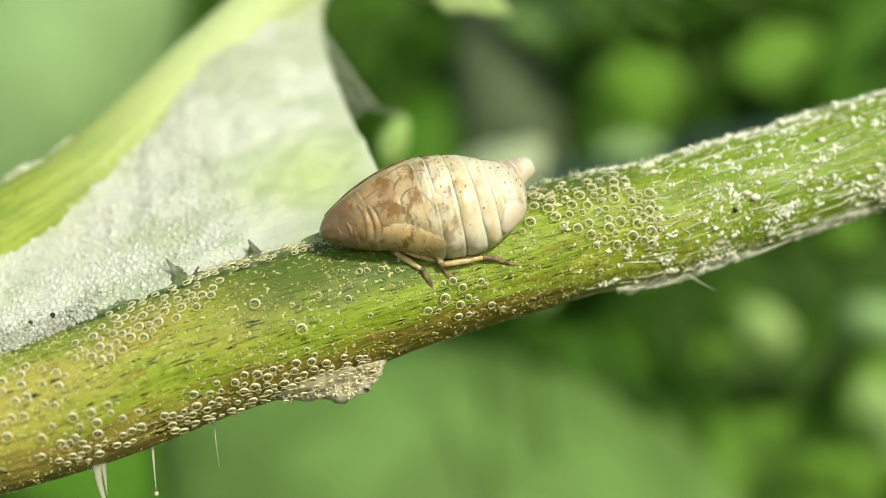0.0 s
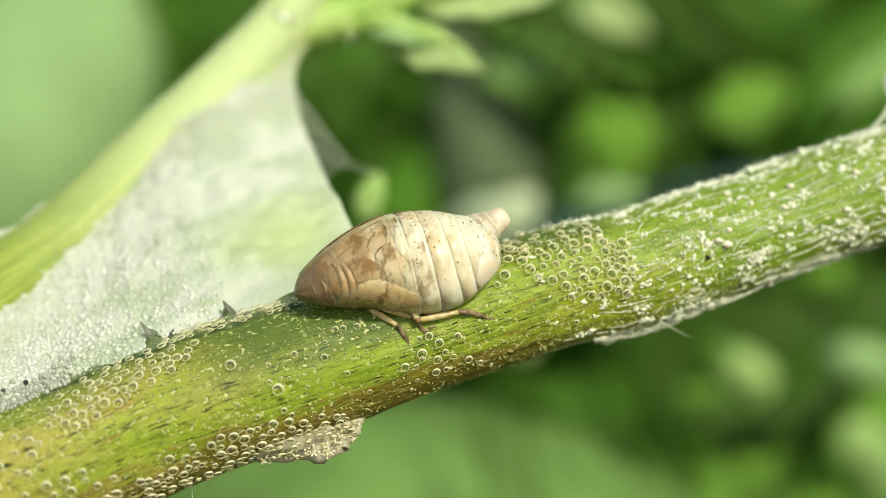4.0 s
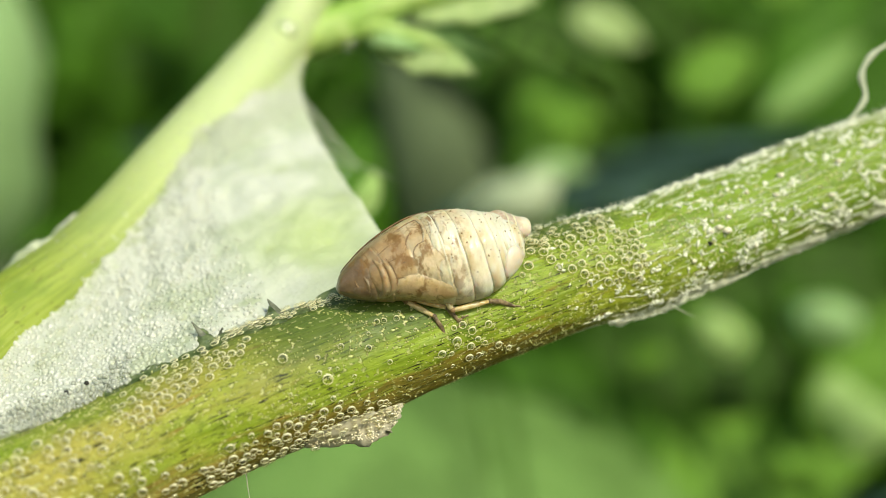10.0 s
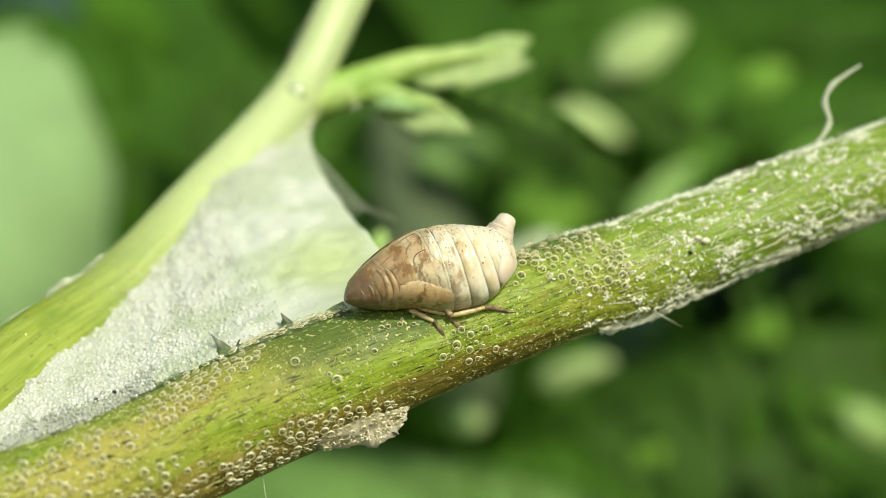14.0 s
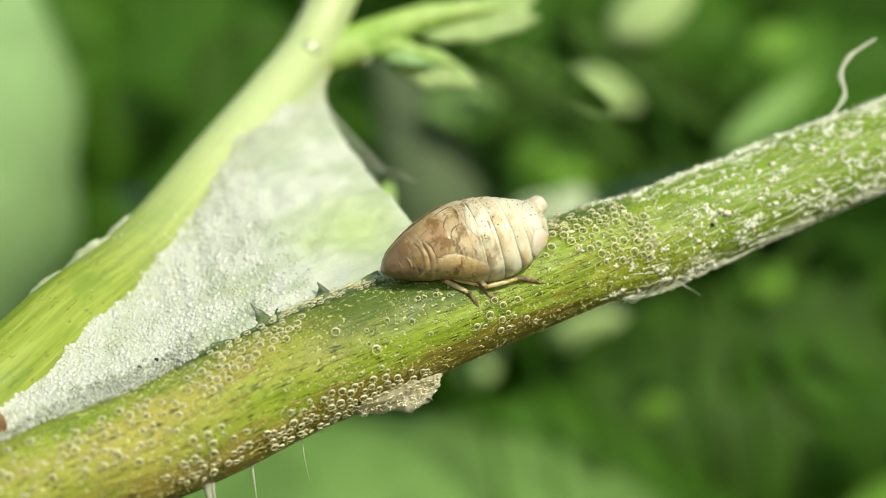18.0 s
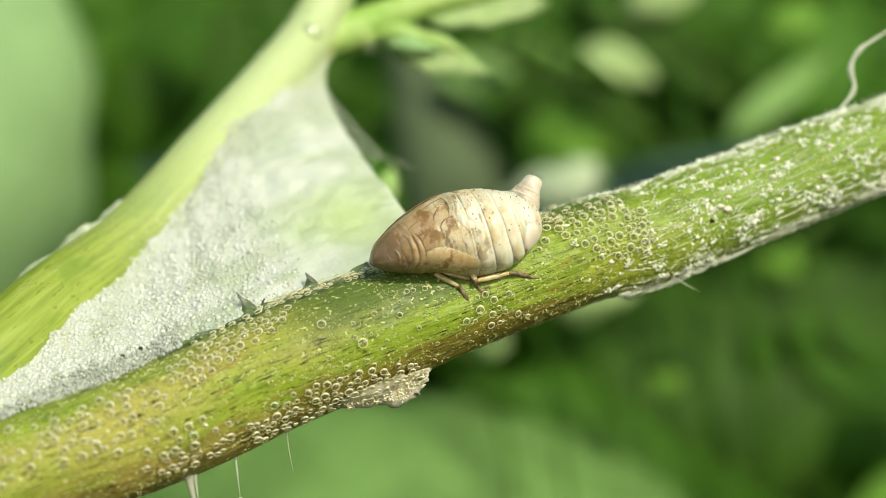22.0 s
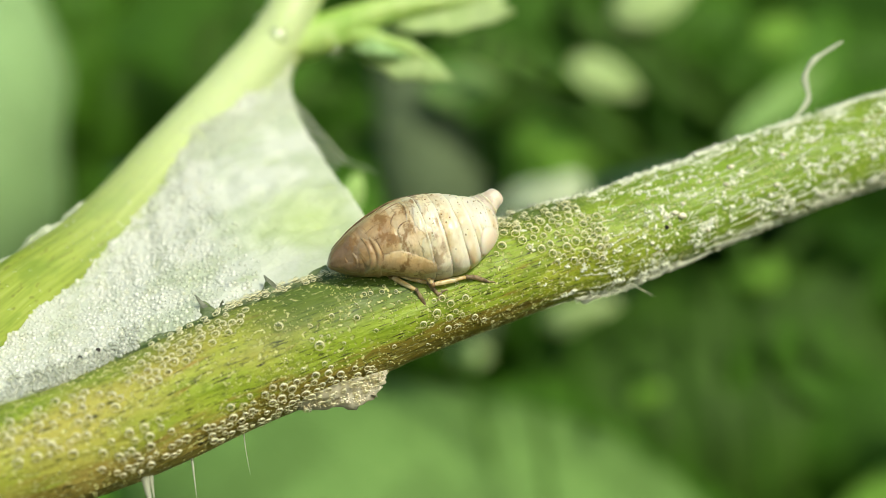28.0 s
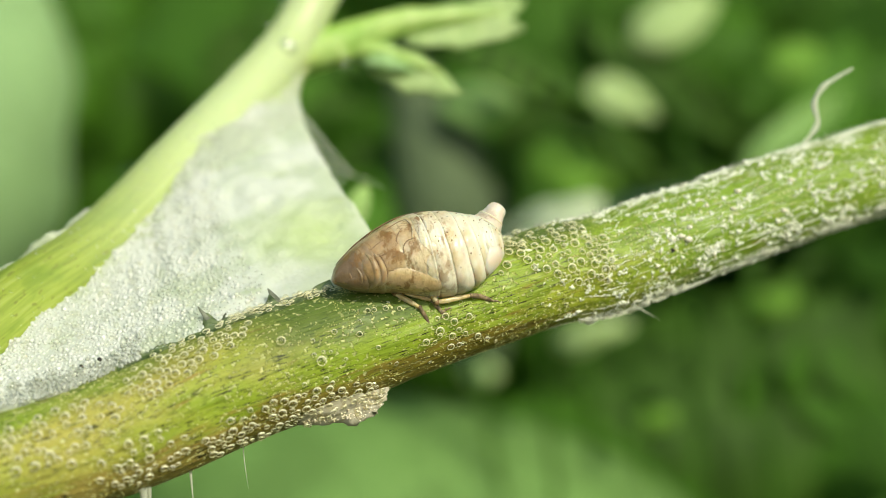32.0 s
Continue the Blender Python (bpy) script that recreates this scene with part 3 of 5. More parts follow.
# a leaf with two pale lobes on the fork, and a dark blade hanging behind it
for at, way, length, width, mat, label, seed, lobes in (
        ((1.2, 17.9, 13.2), (1.0, 0.1, 0.10), 7.4, 2.7, LEAF_SUNLIT, "pale sunlit leaf lobe", 40, 0.05), ((2.6, 18.6, 13.9), (0.9, 0.1, 0.42), 5.0, 2.2, LEAF_SUNLIT, "pale sunlit leaf lobe", 41, 0.04),
        ((-0.9, 16.9, 10.4), (1.0, 0.1, -0.32), 5.6, 2.3, LEAF_SUNLIT, "pale sunlit leaf lobe", 42, 0.10), ((-2.4, 16.2, 11.05), (0.9, 0.1, -0.30), 3.6, 1.9, LEAF_SOFT, "pale sunlit leaf lobe", 43, 0.03),
        ((4.6, 24.0, 12.3), (1.0, 0.1, -0.37), 11.5, 1.9, LEAF_SHADE, "dark green leaf blade in the shade", 44, 0.04)):
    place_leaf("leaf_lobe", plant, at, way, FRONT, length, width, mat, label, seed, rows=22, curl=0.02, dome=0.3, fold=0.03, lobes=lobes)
for points, radii in (([(-5.0, 15.0, 10.6), (-4.0, 15.8, 11.1), (-2.6, 16.4, 11.15), (0.4, 17.0, 10.3)], [0.7, 0.5, 0.34, 0.10]), ([(-3.0, 16.6, 12.2), (-1.8, 19, 13.5), (-0.4, 22.5, 13.9), (1.5, 23.8, 13.3)], [0.45, 0.35, 0.25, 0.12])):
    data, uv = skin_tube(points, radii, 20, 14)
    part("leaf_stalk", data, PALE_STALK, plant, "pale green leaf stalk", uv)
place_leaf("leaflet", plant, (-3.7, 20, 3.75), (0.35, 0.1, 0.95), (0.4, -0.75, 0.55), 2.6, 1.4, LEAF_LIME, "small bright green leaflet", 6, dome=0.5)

# ---------------- thorns, hairs and peeling skin on the stem ----------------


def spike(name, x, phi, tip, r, label, bend=(0, 0, 0), material=None, n=8):
    a = stem_point(x, phi, -0.15)
    b = Vector(tip)
    mid = (a + b) / 2 + Vector(bend)
    p = curve_points([a, mid, b], n)
    part(name, tube(p, [r * (1 - 0.93 * (i / (n - 1)) ** 0.8) for i in range(n)], 9), material or THORN, plant, label)


def hang(x, phi, length, dx):
    return stem_point(x, phi) + Vector((dx, 0, -length))


def stem_tip(x, phi, lift, dx=0.0):
    return stem_point(x, phi, lift) + Vector((dx, 0, 0))


spike("thorn", -4.5, 78, stem_tip(-4.55, 86, 0.60), 0.30, "short pointed grey-green thorn", (0.1, 0, -0.05))
spike("thorn", -6.35, 80, stem_tip(-6.5, 84, 0.75, -0.05), 0.22, "short pointed grey-green thorn", (0.1, 0, -0.1))
spike("thorn", -6.15, 82, stem_tip(-5.9, 86, 0.25), 0.26, "short pointed grey-green thorn")
spike("hair", -9.6, -72, hang(-9.6, -80, 1.7, 0.55), 0.15, "stiff translucent hair under the stem", (-0.12, 0, 0.1), GLASSY_HAIR)
spike("hair", -9.45, -74, hang(-9.45, -80, 0.9, 0.1), 0.11, "stiff translucent hair under the stem", (0, 0, 0), GLASSY_HAIR)
spike("hair", -8.35, -80, hang(-8.35, -86, 1.35, 0.12), 0.055, "stiff translucent hair under the stem", (0.0, 0, 0), HAIR)
spike("hair", -6.75, -84, hang(-6.75, -88, 1.35, 0.18), 0.028, "fine hair under the stem", (-0.04, 0, 0.1), HAIR)
spike("hair", 6.15, -52, stem_tip(7.1, -92, 0.6, 0.45), 0.055, "straight white hair", (0, 0, 0), HAIR)
# the knob at the end of one hair
part("hair_knob", many_balls([tuple(hang(-8.35, -86, 1.33, 0.12))], [0.07], BALL2), HAIR, plant, "droplet at the tip of a hair")

curl = curve_points([stem_point(14.45, 83, -0.1), (14.75, 4.3, 5.9), (14.62, 4.3, 6.7), (14.95, 4.3, 7.35), (15.5, 4.4, 7.75), (16.15, 4.4, 8.15)], 24)
part("curled_hair", tube(curl, [0.045 + 0.065 * math.sin(3.0 * i / 23 + 0.15) * (1 + 0.35 * math.sin(i * 1.3)) for i in range(24)], 8, flat=0.55), HAIR, plant, "long curled white hair")


def sheet_piece(outline, thick, bulge, n_in=3, lump=0.04):
    """A thin solid flake from a ring of points: rings shrink to the middle."""
    ring = np.array(outline, float)
    mid = ring.mean(0)
    soft = ring.copy()
    for _ in range(6):
        soft = (soft + np.roll(soft, 1, 0) + np.roll(soft, -1, 0)) / 3
    v, f = [], []
    m = len(ring)
    for side in (-1, 1):
        for j in range(n_in):
            s = 1 - j / n_in
            for k, p in enumerate(soft if j else ring):
                q = mid + (p - mid) * s
                q = q + np.array([0, -bulge * (1 - s * s), 0]) + np.array([0, side * thick / 2 * (1 if j else 0.3), 0])
                q = q + lump * (np.array([noise.noise(Vector((*(q * 2.1 + c * 7),))) for c in range(3)]) if j else 0)
                v.append(q)
        v.append(mid + np.array([0, -bulge + side * thick / 2, 0]))
    h = m * n_in + 1
    for o in (0, h):
        for j in range(n_in - 1):
            for k in range(m):
                a, b = o + j * m + k, o + j * m + (k + 1) % m
                f.append((a, b, b + m, a + m))
        for k in range(m):
            f.append((o + (n_in - 1) * m + k, o + (n_in - 1) * m + (k + 1) % m, o + h - 1))
    for k in range(m):
        f.append((k, (k + 1) % m, (k + 1) % m + h, k + h))
    return v, f


def ragged(points, sub, amp, seed):
    rnd = random.Random(seed)
    out = []
    for a, b in zip(points, points[1:] + points[:1]):
        for i in range(sub):
            s = i / sub
            out.append([a[c] + (b[c] - a[c]) * s + (rnd.random() - 0.5) * amp * (c != 1) for c in range(3)])
    return out


def flake_ring(cells):
    return [tuple(stem_point(x, phi, lift)) for x, phi, lift in cells]


part("dry_flake", sheet_piece(ragged(flake_ring([(-5.0, -60, 0.03), (-4.2, -54, 0.03), (-2.9, -56, 0.03), (-2.1, -70, 0.03), (-2.3, -74, 0.34), (-2.6, -75, 0.60), (-3.2, -75, 0.74), (-4.0, -75, 0.42), (-5.0, -74, 0.12)]), 6, 0.16, 3), 0.06, 0.12, 6, 0.16), DRY, plant, "ragged dry brownish membrane under the stem")
part("peeling_skin", sheet_piece(ragged(flake_ring([(4.9, -76, 0.08), (5.4, -72, 0.02), (6.2, -72, 0.02), (7.0, -74, 0.02), (7.2, -78, 0.08), (6.6, -80, 0.12), (5.9, -80, 0.12), (5.2, -82, 0.16)]), 9, 0.22, 5), 0.05, 0.04), WHITE_FLUFF, plant, "frayed whitish peeling skin")

# ---------------- wax flecks, fibres and crumbs on the younger end ----------------


def fibre(x, phi, length, angle, r, lift=0.02):
    n = 6
    pts = []
    for i in range(n):
        s = (i / (n - 1) - 0.5) * length
        pts.append(stem_point(x + s * math.cos(angle), phi + math.degrees(s * math.sin(angle) / 1.8) + RNG.uniform(-1.1, 1.1), lift + 0.02 * RNG.random()))
    return tube(pts, [r * (0.5 + 0.5 * math.sin(math.pi * (i + 0.5) / n)) for i in range(n)], 4)


def joined(items):
    v, f = [], []
    for a, b in items:
        o = len(v)
        v += [tuple(p) for p in a]
        f += [tuple(o + i for i in q) for q in b]
    return v, f


def dense(x):
    return lerp_table(x, [2.5, 5.5, 7.5, 20], [0.0, 0.35, 1.0, 1.0])


fibres = []
while len(fibres) < 640:
    x = RNG.uniform(3.5, 20)
    if RNG.random() > dense(x):
        continue
    phi = RNG.uniform(-88, 88)
    if RNG.random() < 0.82:
        fibres.append(fibre(x, phi, RNG.choice((RNG.uniform(0.15, 0.7), RNG.uniform(0.3, 1.3))), RNG.gauss(0.03, 0.10), RNG.uniform(0.007, 0.014), 0.006))
    else:
        fibres.append(fibre(x, phi, RNG.uniform(0.12, 0.45), RNG.uniform(-1.5, 1.5), RNG.uniform(0.008, 0.016)))
part("wax_fuzz", joined(fibres), WHITE_FLUFF, plant, "fine white fibres along the stem skin", kind="stuff", fix=False)
fibres = [fibre(RNG.uniform(4.6, 9.4), RNG.gauss(-74, 5), RNG.uniform(0.15, 0.6), RNG.gauss(0.0, 0.4), RNG.uniform(0.008, 0.018), RNG.uniform(0.02, 0.14)) for _ in range(120)]
part("frayed_fuzz", joined(fibres), WHITE_FLUFF, plant, "frayed white fibres along the underside", kind="stuff", fix=False)

fibres = []
for _ in range(420):
    x, phi = RNG.uniform(3.0, 20), RNG.gauss(86, 9)
    root, tip = stem_point(x, phi), stem_point(x + RNG.uniform(-0.12, 0.12), phi + RNG.uniform(-5, 5), RNG.uniform(0.05, 0.22))
    fibres.append(tube([root, root.lerp(tip, 0.5) + Vector((RNG.uniform(-0.03, 0.03), 0, 0)), tip], [0.016, 0.012, 0.005], 4))
part("ridge_fuzz", joined(fibres), GLASSY_HAIR, plant, "short glassy fuzz on the stem's upper edge", kind="stuff", fix=False)

cen, rad, sq = [], [], []
while len(cen) < 8600:
    x = RNG.uniform(3.0, 20)
    if RNG.random() > dense(x):
        continue
    phi = RNG.choice([RNG.uniform(-88, 88), RNG.gauss(-72, 8), RNG.gauss(82, 8), RNG.uniform(-60, 60)])
    if noise.noise(Vector((x * 0.9, phi * 0.04, 8.3))) < RNG.uniform(-0.35, 0.25):
        continue
    # a fleck is a small crumbly heap
    big = RNG.random() ** 3.0
    for _ in range(1 + int(12 * big)):
        r = 0.013 + 0.028 * RNG.random() ** 2 + 0.020 * big
        cen.append(tuple(stem_point(x + RNG.gauss(0, 0.075 * big + 0.01), phi + RNG.gauss(0, 1.9 * big), r * 0.4)))
        rad.append(r)
        sq.append((r * RNG.uniform(0.8, 2.2), r * RNG.uniform(0.5, 1.1), r * RNG.uniform(0.5, 1.1)))
part("wax_dust", many_balls(cen, rad, BALL1, sq, True), WHITE_FLUFF, plant, "white waxy flecks on the stem", kind="stuff", fix=False)
# beads of froth dried onto the membrane
cen, rad = [], []
for _ in range(260):
    x = RNG.uniform(-4.9, -2.15)
    top = lerp_table(x, [-5.0, -4.0, -3.2, -2.6, -2.1], [0.10, 0.40, 0.72, 0.55, 0.10])
    cen.append(tuple(stem_point(x, RNG.uniform(-74, -62), RNG.uniform(0.0, top)) + Vector((0, -0.05, 0))))
    rad.append(RNG.uniform(0.015, 0.042))
part("membrane_froth", many_balls(cen, rad), CRUMB, plant, "cream beads dried on the membrane", kind="stuff", fix=False)
# yellowish grains on the middle of the stem
cen, rad = [], []
while len(cen) < 4200:
    x, phi = RNG.uniform(-14, 9), RNG.uniform(-85, 85)
    if noise.noise(Vector((x * 0.8, phi * 0.03, 1.3))) < RNG.uniform(-0.5, 0.35):
        continue
    r = 0.012 + 0.022 * RNG.random() ** 2
    cen.append(tuple(stem_point(x, phi, r * 0.3)))
    rad.append(r)
part("skin_grain", many_balls(cen, rad), GRAIN, plant, "tiny yellowish grains on the stem skin", kind="stuff", fix=False)


def lump(name, x, phi, size, material, label, squash=(1.3, 0.8, 0.9)):
    v, f = BALL2
    w = np.array([p * size * np.array(squash) * (1 + 0.75 * noise.noise(Vector(p * 1.9 + x))) for p in v]) + np.array(stem_point(x, phi, size * 0.5))
    ob = new(name, make_mesh(name, w - np.array(stem_point(x, phi)), f.tolist(), material))
    ob.location = stem_point(x, phi) * MM
    tagged(ob, label, "speck" if "speck" in name else "crumb", "" if "speck" in name else "crumbs on the stem")


for x, phi, size in ((8.35, 2, 0.09), (8.55, -4, 0.11), (8.1, 0, 0.05), (8.75, 8, 0.07), (10.5, 12, 0.08), (11.0, 30, 0.09), (12.2, -10, 0.08), (9.4, -30, 0.07), (12.9, 20, 0.09), (9.7, 26, 0.06), (7.3, -20, 0.07)):
    lump("crumb", x, phi, size, CRUMB, "cream waxy crumb stuck to the green stem")
lump("seed_speck", 7.95, -10, 0.075, BLACK, "tiny black speck stuck to the green stem", (1, 0.8, 1))
for x, phi, size in ((7.9, 80, 0.08), (9.0, 82, 0.09), (9.9, 80, 0.07), (8.3, 82, 0.08), (10.7, 84, 0.09), (12.4, 84, 0.1), (13.6, 80, 0.09), (11.5, 82, 0.08)):
    lump("wax_lump", x, phi, size, WHITE_FLUFF, "white waxy lump on the upper ridge of the stem")

# ---------------- the spittle: froth between stem and side stalk, and bubbles on the stem ----------------
spittle = thing("spittle", (-14, 0, -8), "white frothy spittle between stem and side stalk", "spittle froth")
PA = np.array(curve_points(PET, 200))
NB, NA = 150, 110


def froth_point(b, a):
    """b: from the fork's corner at the far lower end (0) to the free edge (1); a: from stalk (0) to stem (1)."""
    xp = lerp_table(b, [0, 1], [-20.0, -6.8])
    p = Vector((xp, np.interp(xp, PA[:, 0], PA[:, 1]), np.interp(xp, PA[:, 0], PA[:, 2]))) + Vector((0.05, -1.42, 0.0)) * lerp_table(b, [0, 0.7, 1], [1.1, 1.0, 0.75]) + Vector((0.7, 0, -0.7)) * (0.55 * noise.noise(Vector((b * 9, 0.4, 2.2))) + 0.35 * noise.noise(Vector((b * 31, 1.4, 2.2))))
    p = p.lerp(Vector((-5.0, 14.2, 10.3)), (max(0.0, b - 0.8) / 0.2) ** 2)
    xs_ = lerp_table(b, [0, 0.75, 1], [-20.0, -6.0, -0.5])
    phi = lerp_table(b, [0, 0.5, 0.8, 1], [38, 58, 78, 96])
    s = stem_point(xs_, phi, 0.0)
    q = p.lerp(s, a)
    # it hangs like a skin: hollow in the middle, round where it meets the stalk and the stem
    sag = math.sin(math.pi * a)
    q += Vector((0.0, 0.55, -0.1)) * sag * lerp_table(b, [0, 0.5, 1], [0.2, 0.8, 0.3])
    q += Vector((-1.95, 0.3, -0.2)) * math.sin(math.pi * a ** 0.56) * (max(0.0, b - 0.6) / 0.4) ** 1.3
    w = noise.noise(q * 0.55) * 0.26 + noise.noise(q * 1.5) * 0.13 + noise.noise(q * 3.6) * 0.045
    return q + Vector((0.2, -0.85, 0.45)) * w


verts, faces = [], []
for i in range(NB + 1):
    for j in range(NA + 1):
        verts.append(froth_point(i / NB, j / NA))
froth_uv = [(i / NB, j / NA) for i in range(NB + 1) for j in range(NA + 1)] * 2
back = len(verts)
for i in range(NB + 1):
    for j in range(NA + 1):
        verts.append(verts[i * (NA + 1) + j] + Vector((0.0, 0.45, -0.12)))
for o in (0, back):
    for i in range(NB):
        for j in range(NA):
            a = o + i * (NA + 1) + j
            faces.append((a, a + 1, a + NA + 2, a + NA + 1))
rim = [i * (NA + 1) for i in range(NB + 1)] + [NB * (NA + 1) + k for k in range(1, NA + 1)] + [i * (NA + 1) + NA for i in range(NB - 1, -1, -1)] + [k for k in range(NA - 1, 0, -1)]
for a, b in zip(rim, rim[1:] + rim[:1]):
    faces.append((a, b, b + back, a + back))
part("froth", (verts, faces), FOAM, spittle, "white froth of packed tiny bubbles", froth_uv)



def scatter(count, spacing, pick, tries):
    """Points no closer than the spacing."""
    cells, out = {}, []
    for _ in range(tries):
        q = pick()
        k = tuple(int(math.floor(c / spacing)) for c in q)
        near = [p for dx in (-1, 0, 1) for dy in (-1, 0, 1) for dz in (-1, 0, 1) for p in cells.get((k[0] + dx, k[1] + dy, k[2] + dz), ())]
        if any((p - q).length < spacing for p in near):
            continue
        cells.setdefault(k, []).append(q)
        out.append(q)
        if len(out) >= count:
            break
    return out


def froth_spot():
    while True:
        b, a = RNG.uniform(0.22, 0.995), RNG.uniform(0.0, 0.99)
        if b > 0.66 and a > 0.35 and RNG.random() < min(1.0, (b - 0.66) * 6):
            continue
        if a + 0.3 * noise.noise(Vector((b * 16, a * 7, 5.5))) > RNG.uniform(0.0, 0.16):
            return froth_point(b, a)


spots = scatter(7200, 0.115, froth_spot, 34000)
rad = [0.045 + 0.075 * RNG.random() ** 1.5 for _ in spots]
cen = [tuple(q + Vector((0.1, -0.9, 0.35)) * r * RNG.uniform(-0.55, 0.12)) for q, r in zip(spots, rad)]
part("froth_surface", many_balls(cen, rad), FOAM_BALL, spittle, "packed tiny white bubbles", kind="stuff", fix=False)
# clear bubbles that stray over the stalk
def on_stalk():
    i = RNG.randrange(28, 110)
    t = Vector(PA[min(i + 1, 199)] - PA[i - 1]).normalized()
    f = Vector((0, -1, 0))
    f = (f - t * f.dot(t)).normalized()
    u = f.cross(t)
    a = radians(RNG.uniform(-75, 60))
    return Vector(PA[i]) + (f * math.cos(a) + u * math.sin(a)) * 1.53


spots = scatter(150, 0.22, on_stalk, 4000)
part("stalk_froth", many_balls([tuple(q) for q in spots], [RNG.uniform(0.06, 0.12) for _ in spots], BALL2), FOAM_BUBBLE, spittle, "stray clear bubbles on the stalk", kind="stuff", fix=False)
spots = scatter(240, 0.16, on_stalk, 6000)
spots = [q for q in spots if noise.noise(q * 0.9) > -0.05]
part("stalk_spume", many_balls([tuple(q) for q in spots], [RNG.uniform(0.025, 0.06) for _ in spots]), FOAM_BALL, spittle, "tiny white bubbles scattered over the stalk", kind="stuff", fix=False)
cen, rad = [], []
for _ in range(220):
    b, a = RNG.uniform(0.3, 0.8), RNG.uniform(0.3, 1.0)
    r = RNG.uniform(0.06, 0.12)
    cen.append(tuple(froth_point(b, a) + Vector((0.1, -0.9, 0.35)) * r * 0.9))
    rad.append(r)
part("clear_froth", many_balls(cen, rad, BALL2), FOAM_BUBBLE, spittle, "clear bubbles on the froth", kind="stuff", fix=False)
# stale grey froth packed along the foot of the froth, where it meets the stem
def froth_foot():
    while True:
        b = RNG.uniform(0.05, 0.62)
        a = 1.0 - abs(RNG.gauss(0, 0.06 + 0.05 * noise.noise(Vector((b * 8, 2.0, 1.0)))))
        if a > 0.72:
            return froth_point(b, min(a, 0.995)) + Vector((0, -0.10, 0.05))


spots = scatter(900, 0.10, froth_foot, 9000)
part("stale_froth", many_balls([tuple(q) for q in spots], [0.035 + 0.055 * RNG.random() ** 1.5 for _ in spots]), FOAM_GREY, spittle, "grey crust of dried froth along the stem", kind="stuff", fix=False)
# white froth that also clings to the outer side of the stalk
v, f = ball_template(4)
for k, (x, dz, size) in enumerate(((-13.3, 1.4, 0.62), (-12.4, 1.35, 0.42), (-14.3, 1.35, 0.5))):
    i = int(np.argmin(abs(PA[:, 0] - x)))
    c = PA[i] + np.array([-1.15, 0.1, dz * 0.72])
    w = np.array([p * size * np.array((1.7, 0.8, 0.55)) * (1 + 0.3 * noise.noise(Vector(p * 2 + k)) + 0.12 * noise.noise(Vector(p * 7 + k))) for p in v])
    turn = np.array(Matrix.Rotation(radians(-40), 3, "Y"))
    part("froth_clump", (w @ turn.T + c, f.tolist()), FOAM_CLUMP, spittle, "froth clinging to the stalk", fix=False)
# silk across the free edge of the froth
web = random.Random(17)
APEX = Vector((-3.35, 9.3, 4.05))
edge = [froth_point(0.99, 0.26 + 0.42 * k / 24) for k in range(25)]
v, f = [], []
for k in range(25):
    out = edge[0].lerp(APEX, k / 17) if k <= 17 else APEX.lerp(edge[24], (k - 17) / 7)
    for q in range(7):
        p = edge[k].lerp(out, q / 6)
        v.append(p + Vector((0, 0.12 * noise.noise(p * 2.0), 0.05 * noise.noise(p * 3.0))))
        if k and q:
            a = k * 7 + q
            f.append((a - 8, a - 1, a, a - 7))
part("silk_film", (v, f), SILK, spittle, "thin clear film spread over silk", fix=False)
for k in range(9):
    p0, p2 = edge[2 * k + web.randrange(3)], (edge[0].lerp(APEX, 0.35 + 0.65 * k / 8) if k < 7 else APEX + Vector((0.9 + 0.3 * k % 1, 0.3, -0.25 * (k - 6))))
    p1 = (p0 + p2) / 2 + Vector((web.uniform(-0.08, 0.08), 0, web.uniform(-0.14, -0.02)))
    part("silk_thread", tube(curve_points([p0, p1, p2], 14), [web.uniform(0.008, 0.016)] * 14, 6), HAIR, spittle, "fine white silk thread")
part("silk_thread", tube(curve_points([edge[0], edge[0].lerp(APEX, 0.5) + Vector((0.02, 0, -0.05)), APEX], 16), [0.02] * 16, 6), HAIR, spittle, "fine white silk thread")
for x, phi in ((-10.3, 66), (-10.9, 64)):
    vv, ff = BALL2
    part("dirt_speck", (vv * 0.075 + np.array(froth_point(0.52 + 0.03 * (x < -10.5), 0.86)) + np.array((0, -0.12, 0.05)), ff.tolist()), BLACK, spittle, "tiny dark speck on the froth", fix=False)

# single bubbles on the stem: one mesh, many objects



def bubble_shape():
    """A ball of film with a pale crescent modelled for the sun's gleam on its rim, thickest on the upper sunward side;
    its foot points along -z.
    """
    v, f = BALL3
    v, f = v.copy(), f.tolist()
    n, m, k = len(v), 28, 7
    ring, rf = [], []
    for i in range(m):
        a = 2 * math.pi * i / m
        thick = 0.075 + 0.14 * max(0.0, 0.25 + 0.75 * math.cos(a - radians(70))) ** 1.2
        for j in range(k):
            c = 2 * math.pi * j / k
            r = 0.955 - thick * 0.7 + thick * math.cos(c)
            ring.append((math.cos(a) * r, math.sin(a) * r, 0.24 + thick * math.sin(c)))
            p, q = i * k, ((i + 1) % m) * k
            rf.append((n + p + j, n + q + j, n + q + (j + 1) % k, n + p + (j + 1) % k))
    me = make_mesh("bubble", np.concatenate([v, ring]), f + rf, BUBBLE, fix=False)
    me.materials.append(RIM_GLINT)
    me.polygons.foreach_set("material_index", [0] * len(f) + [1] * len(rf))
    return me


# this pale colour carries the sun's gleam on the bubble rims
RIM_GLINT = plain_material("bubble_rim_glint", (0.92, 0.87, 0.56), (0.96, 0.94, 0.74), 900.0, 0.2, 0.0)
bubble_mesh = bubble_shape()


bubbles = []


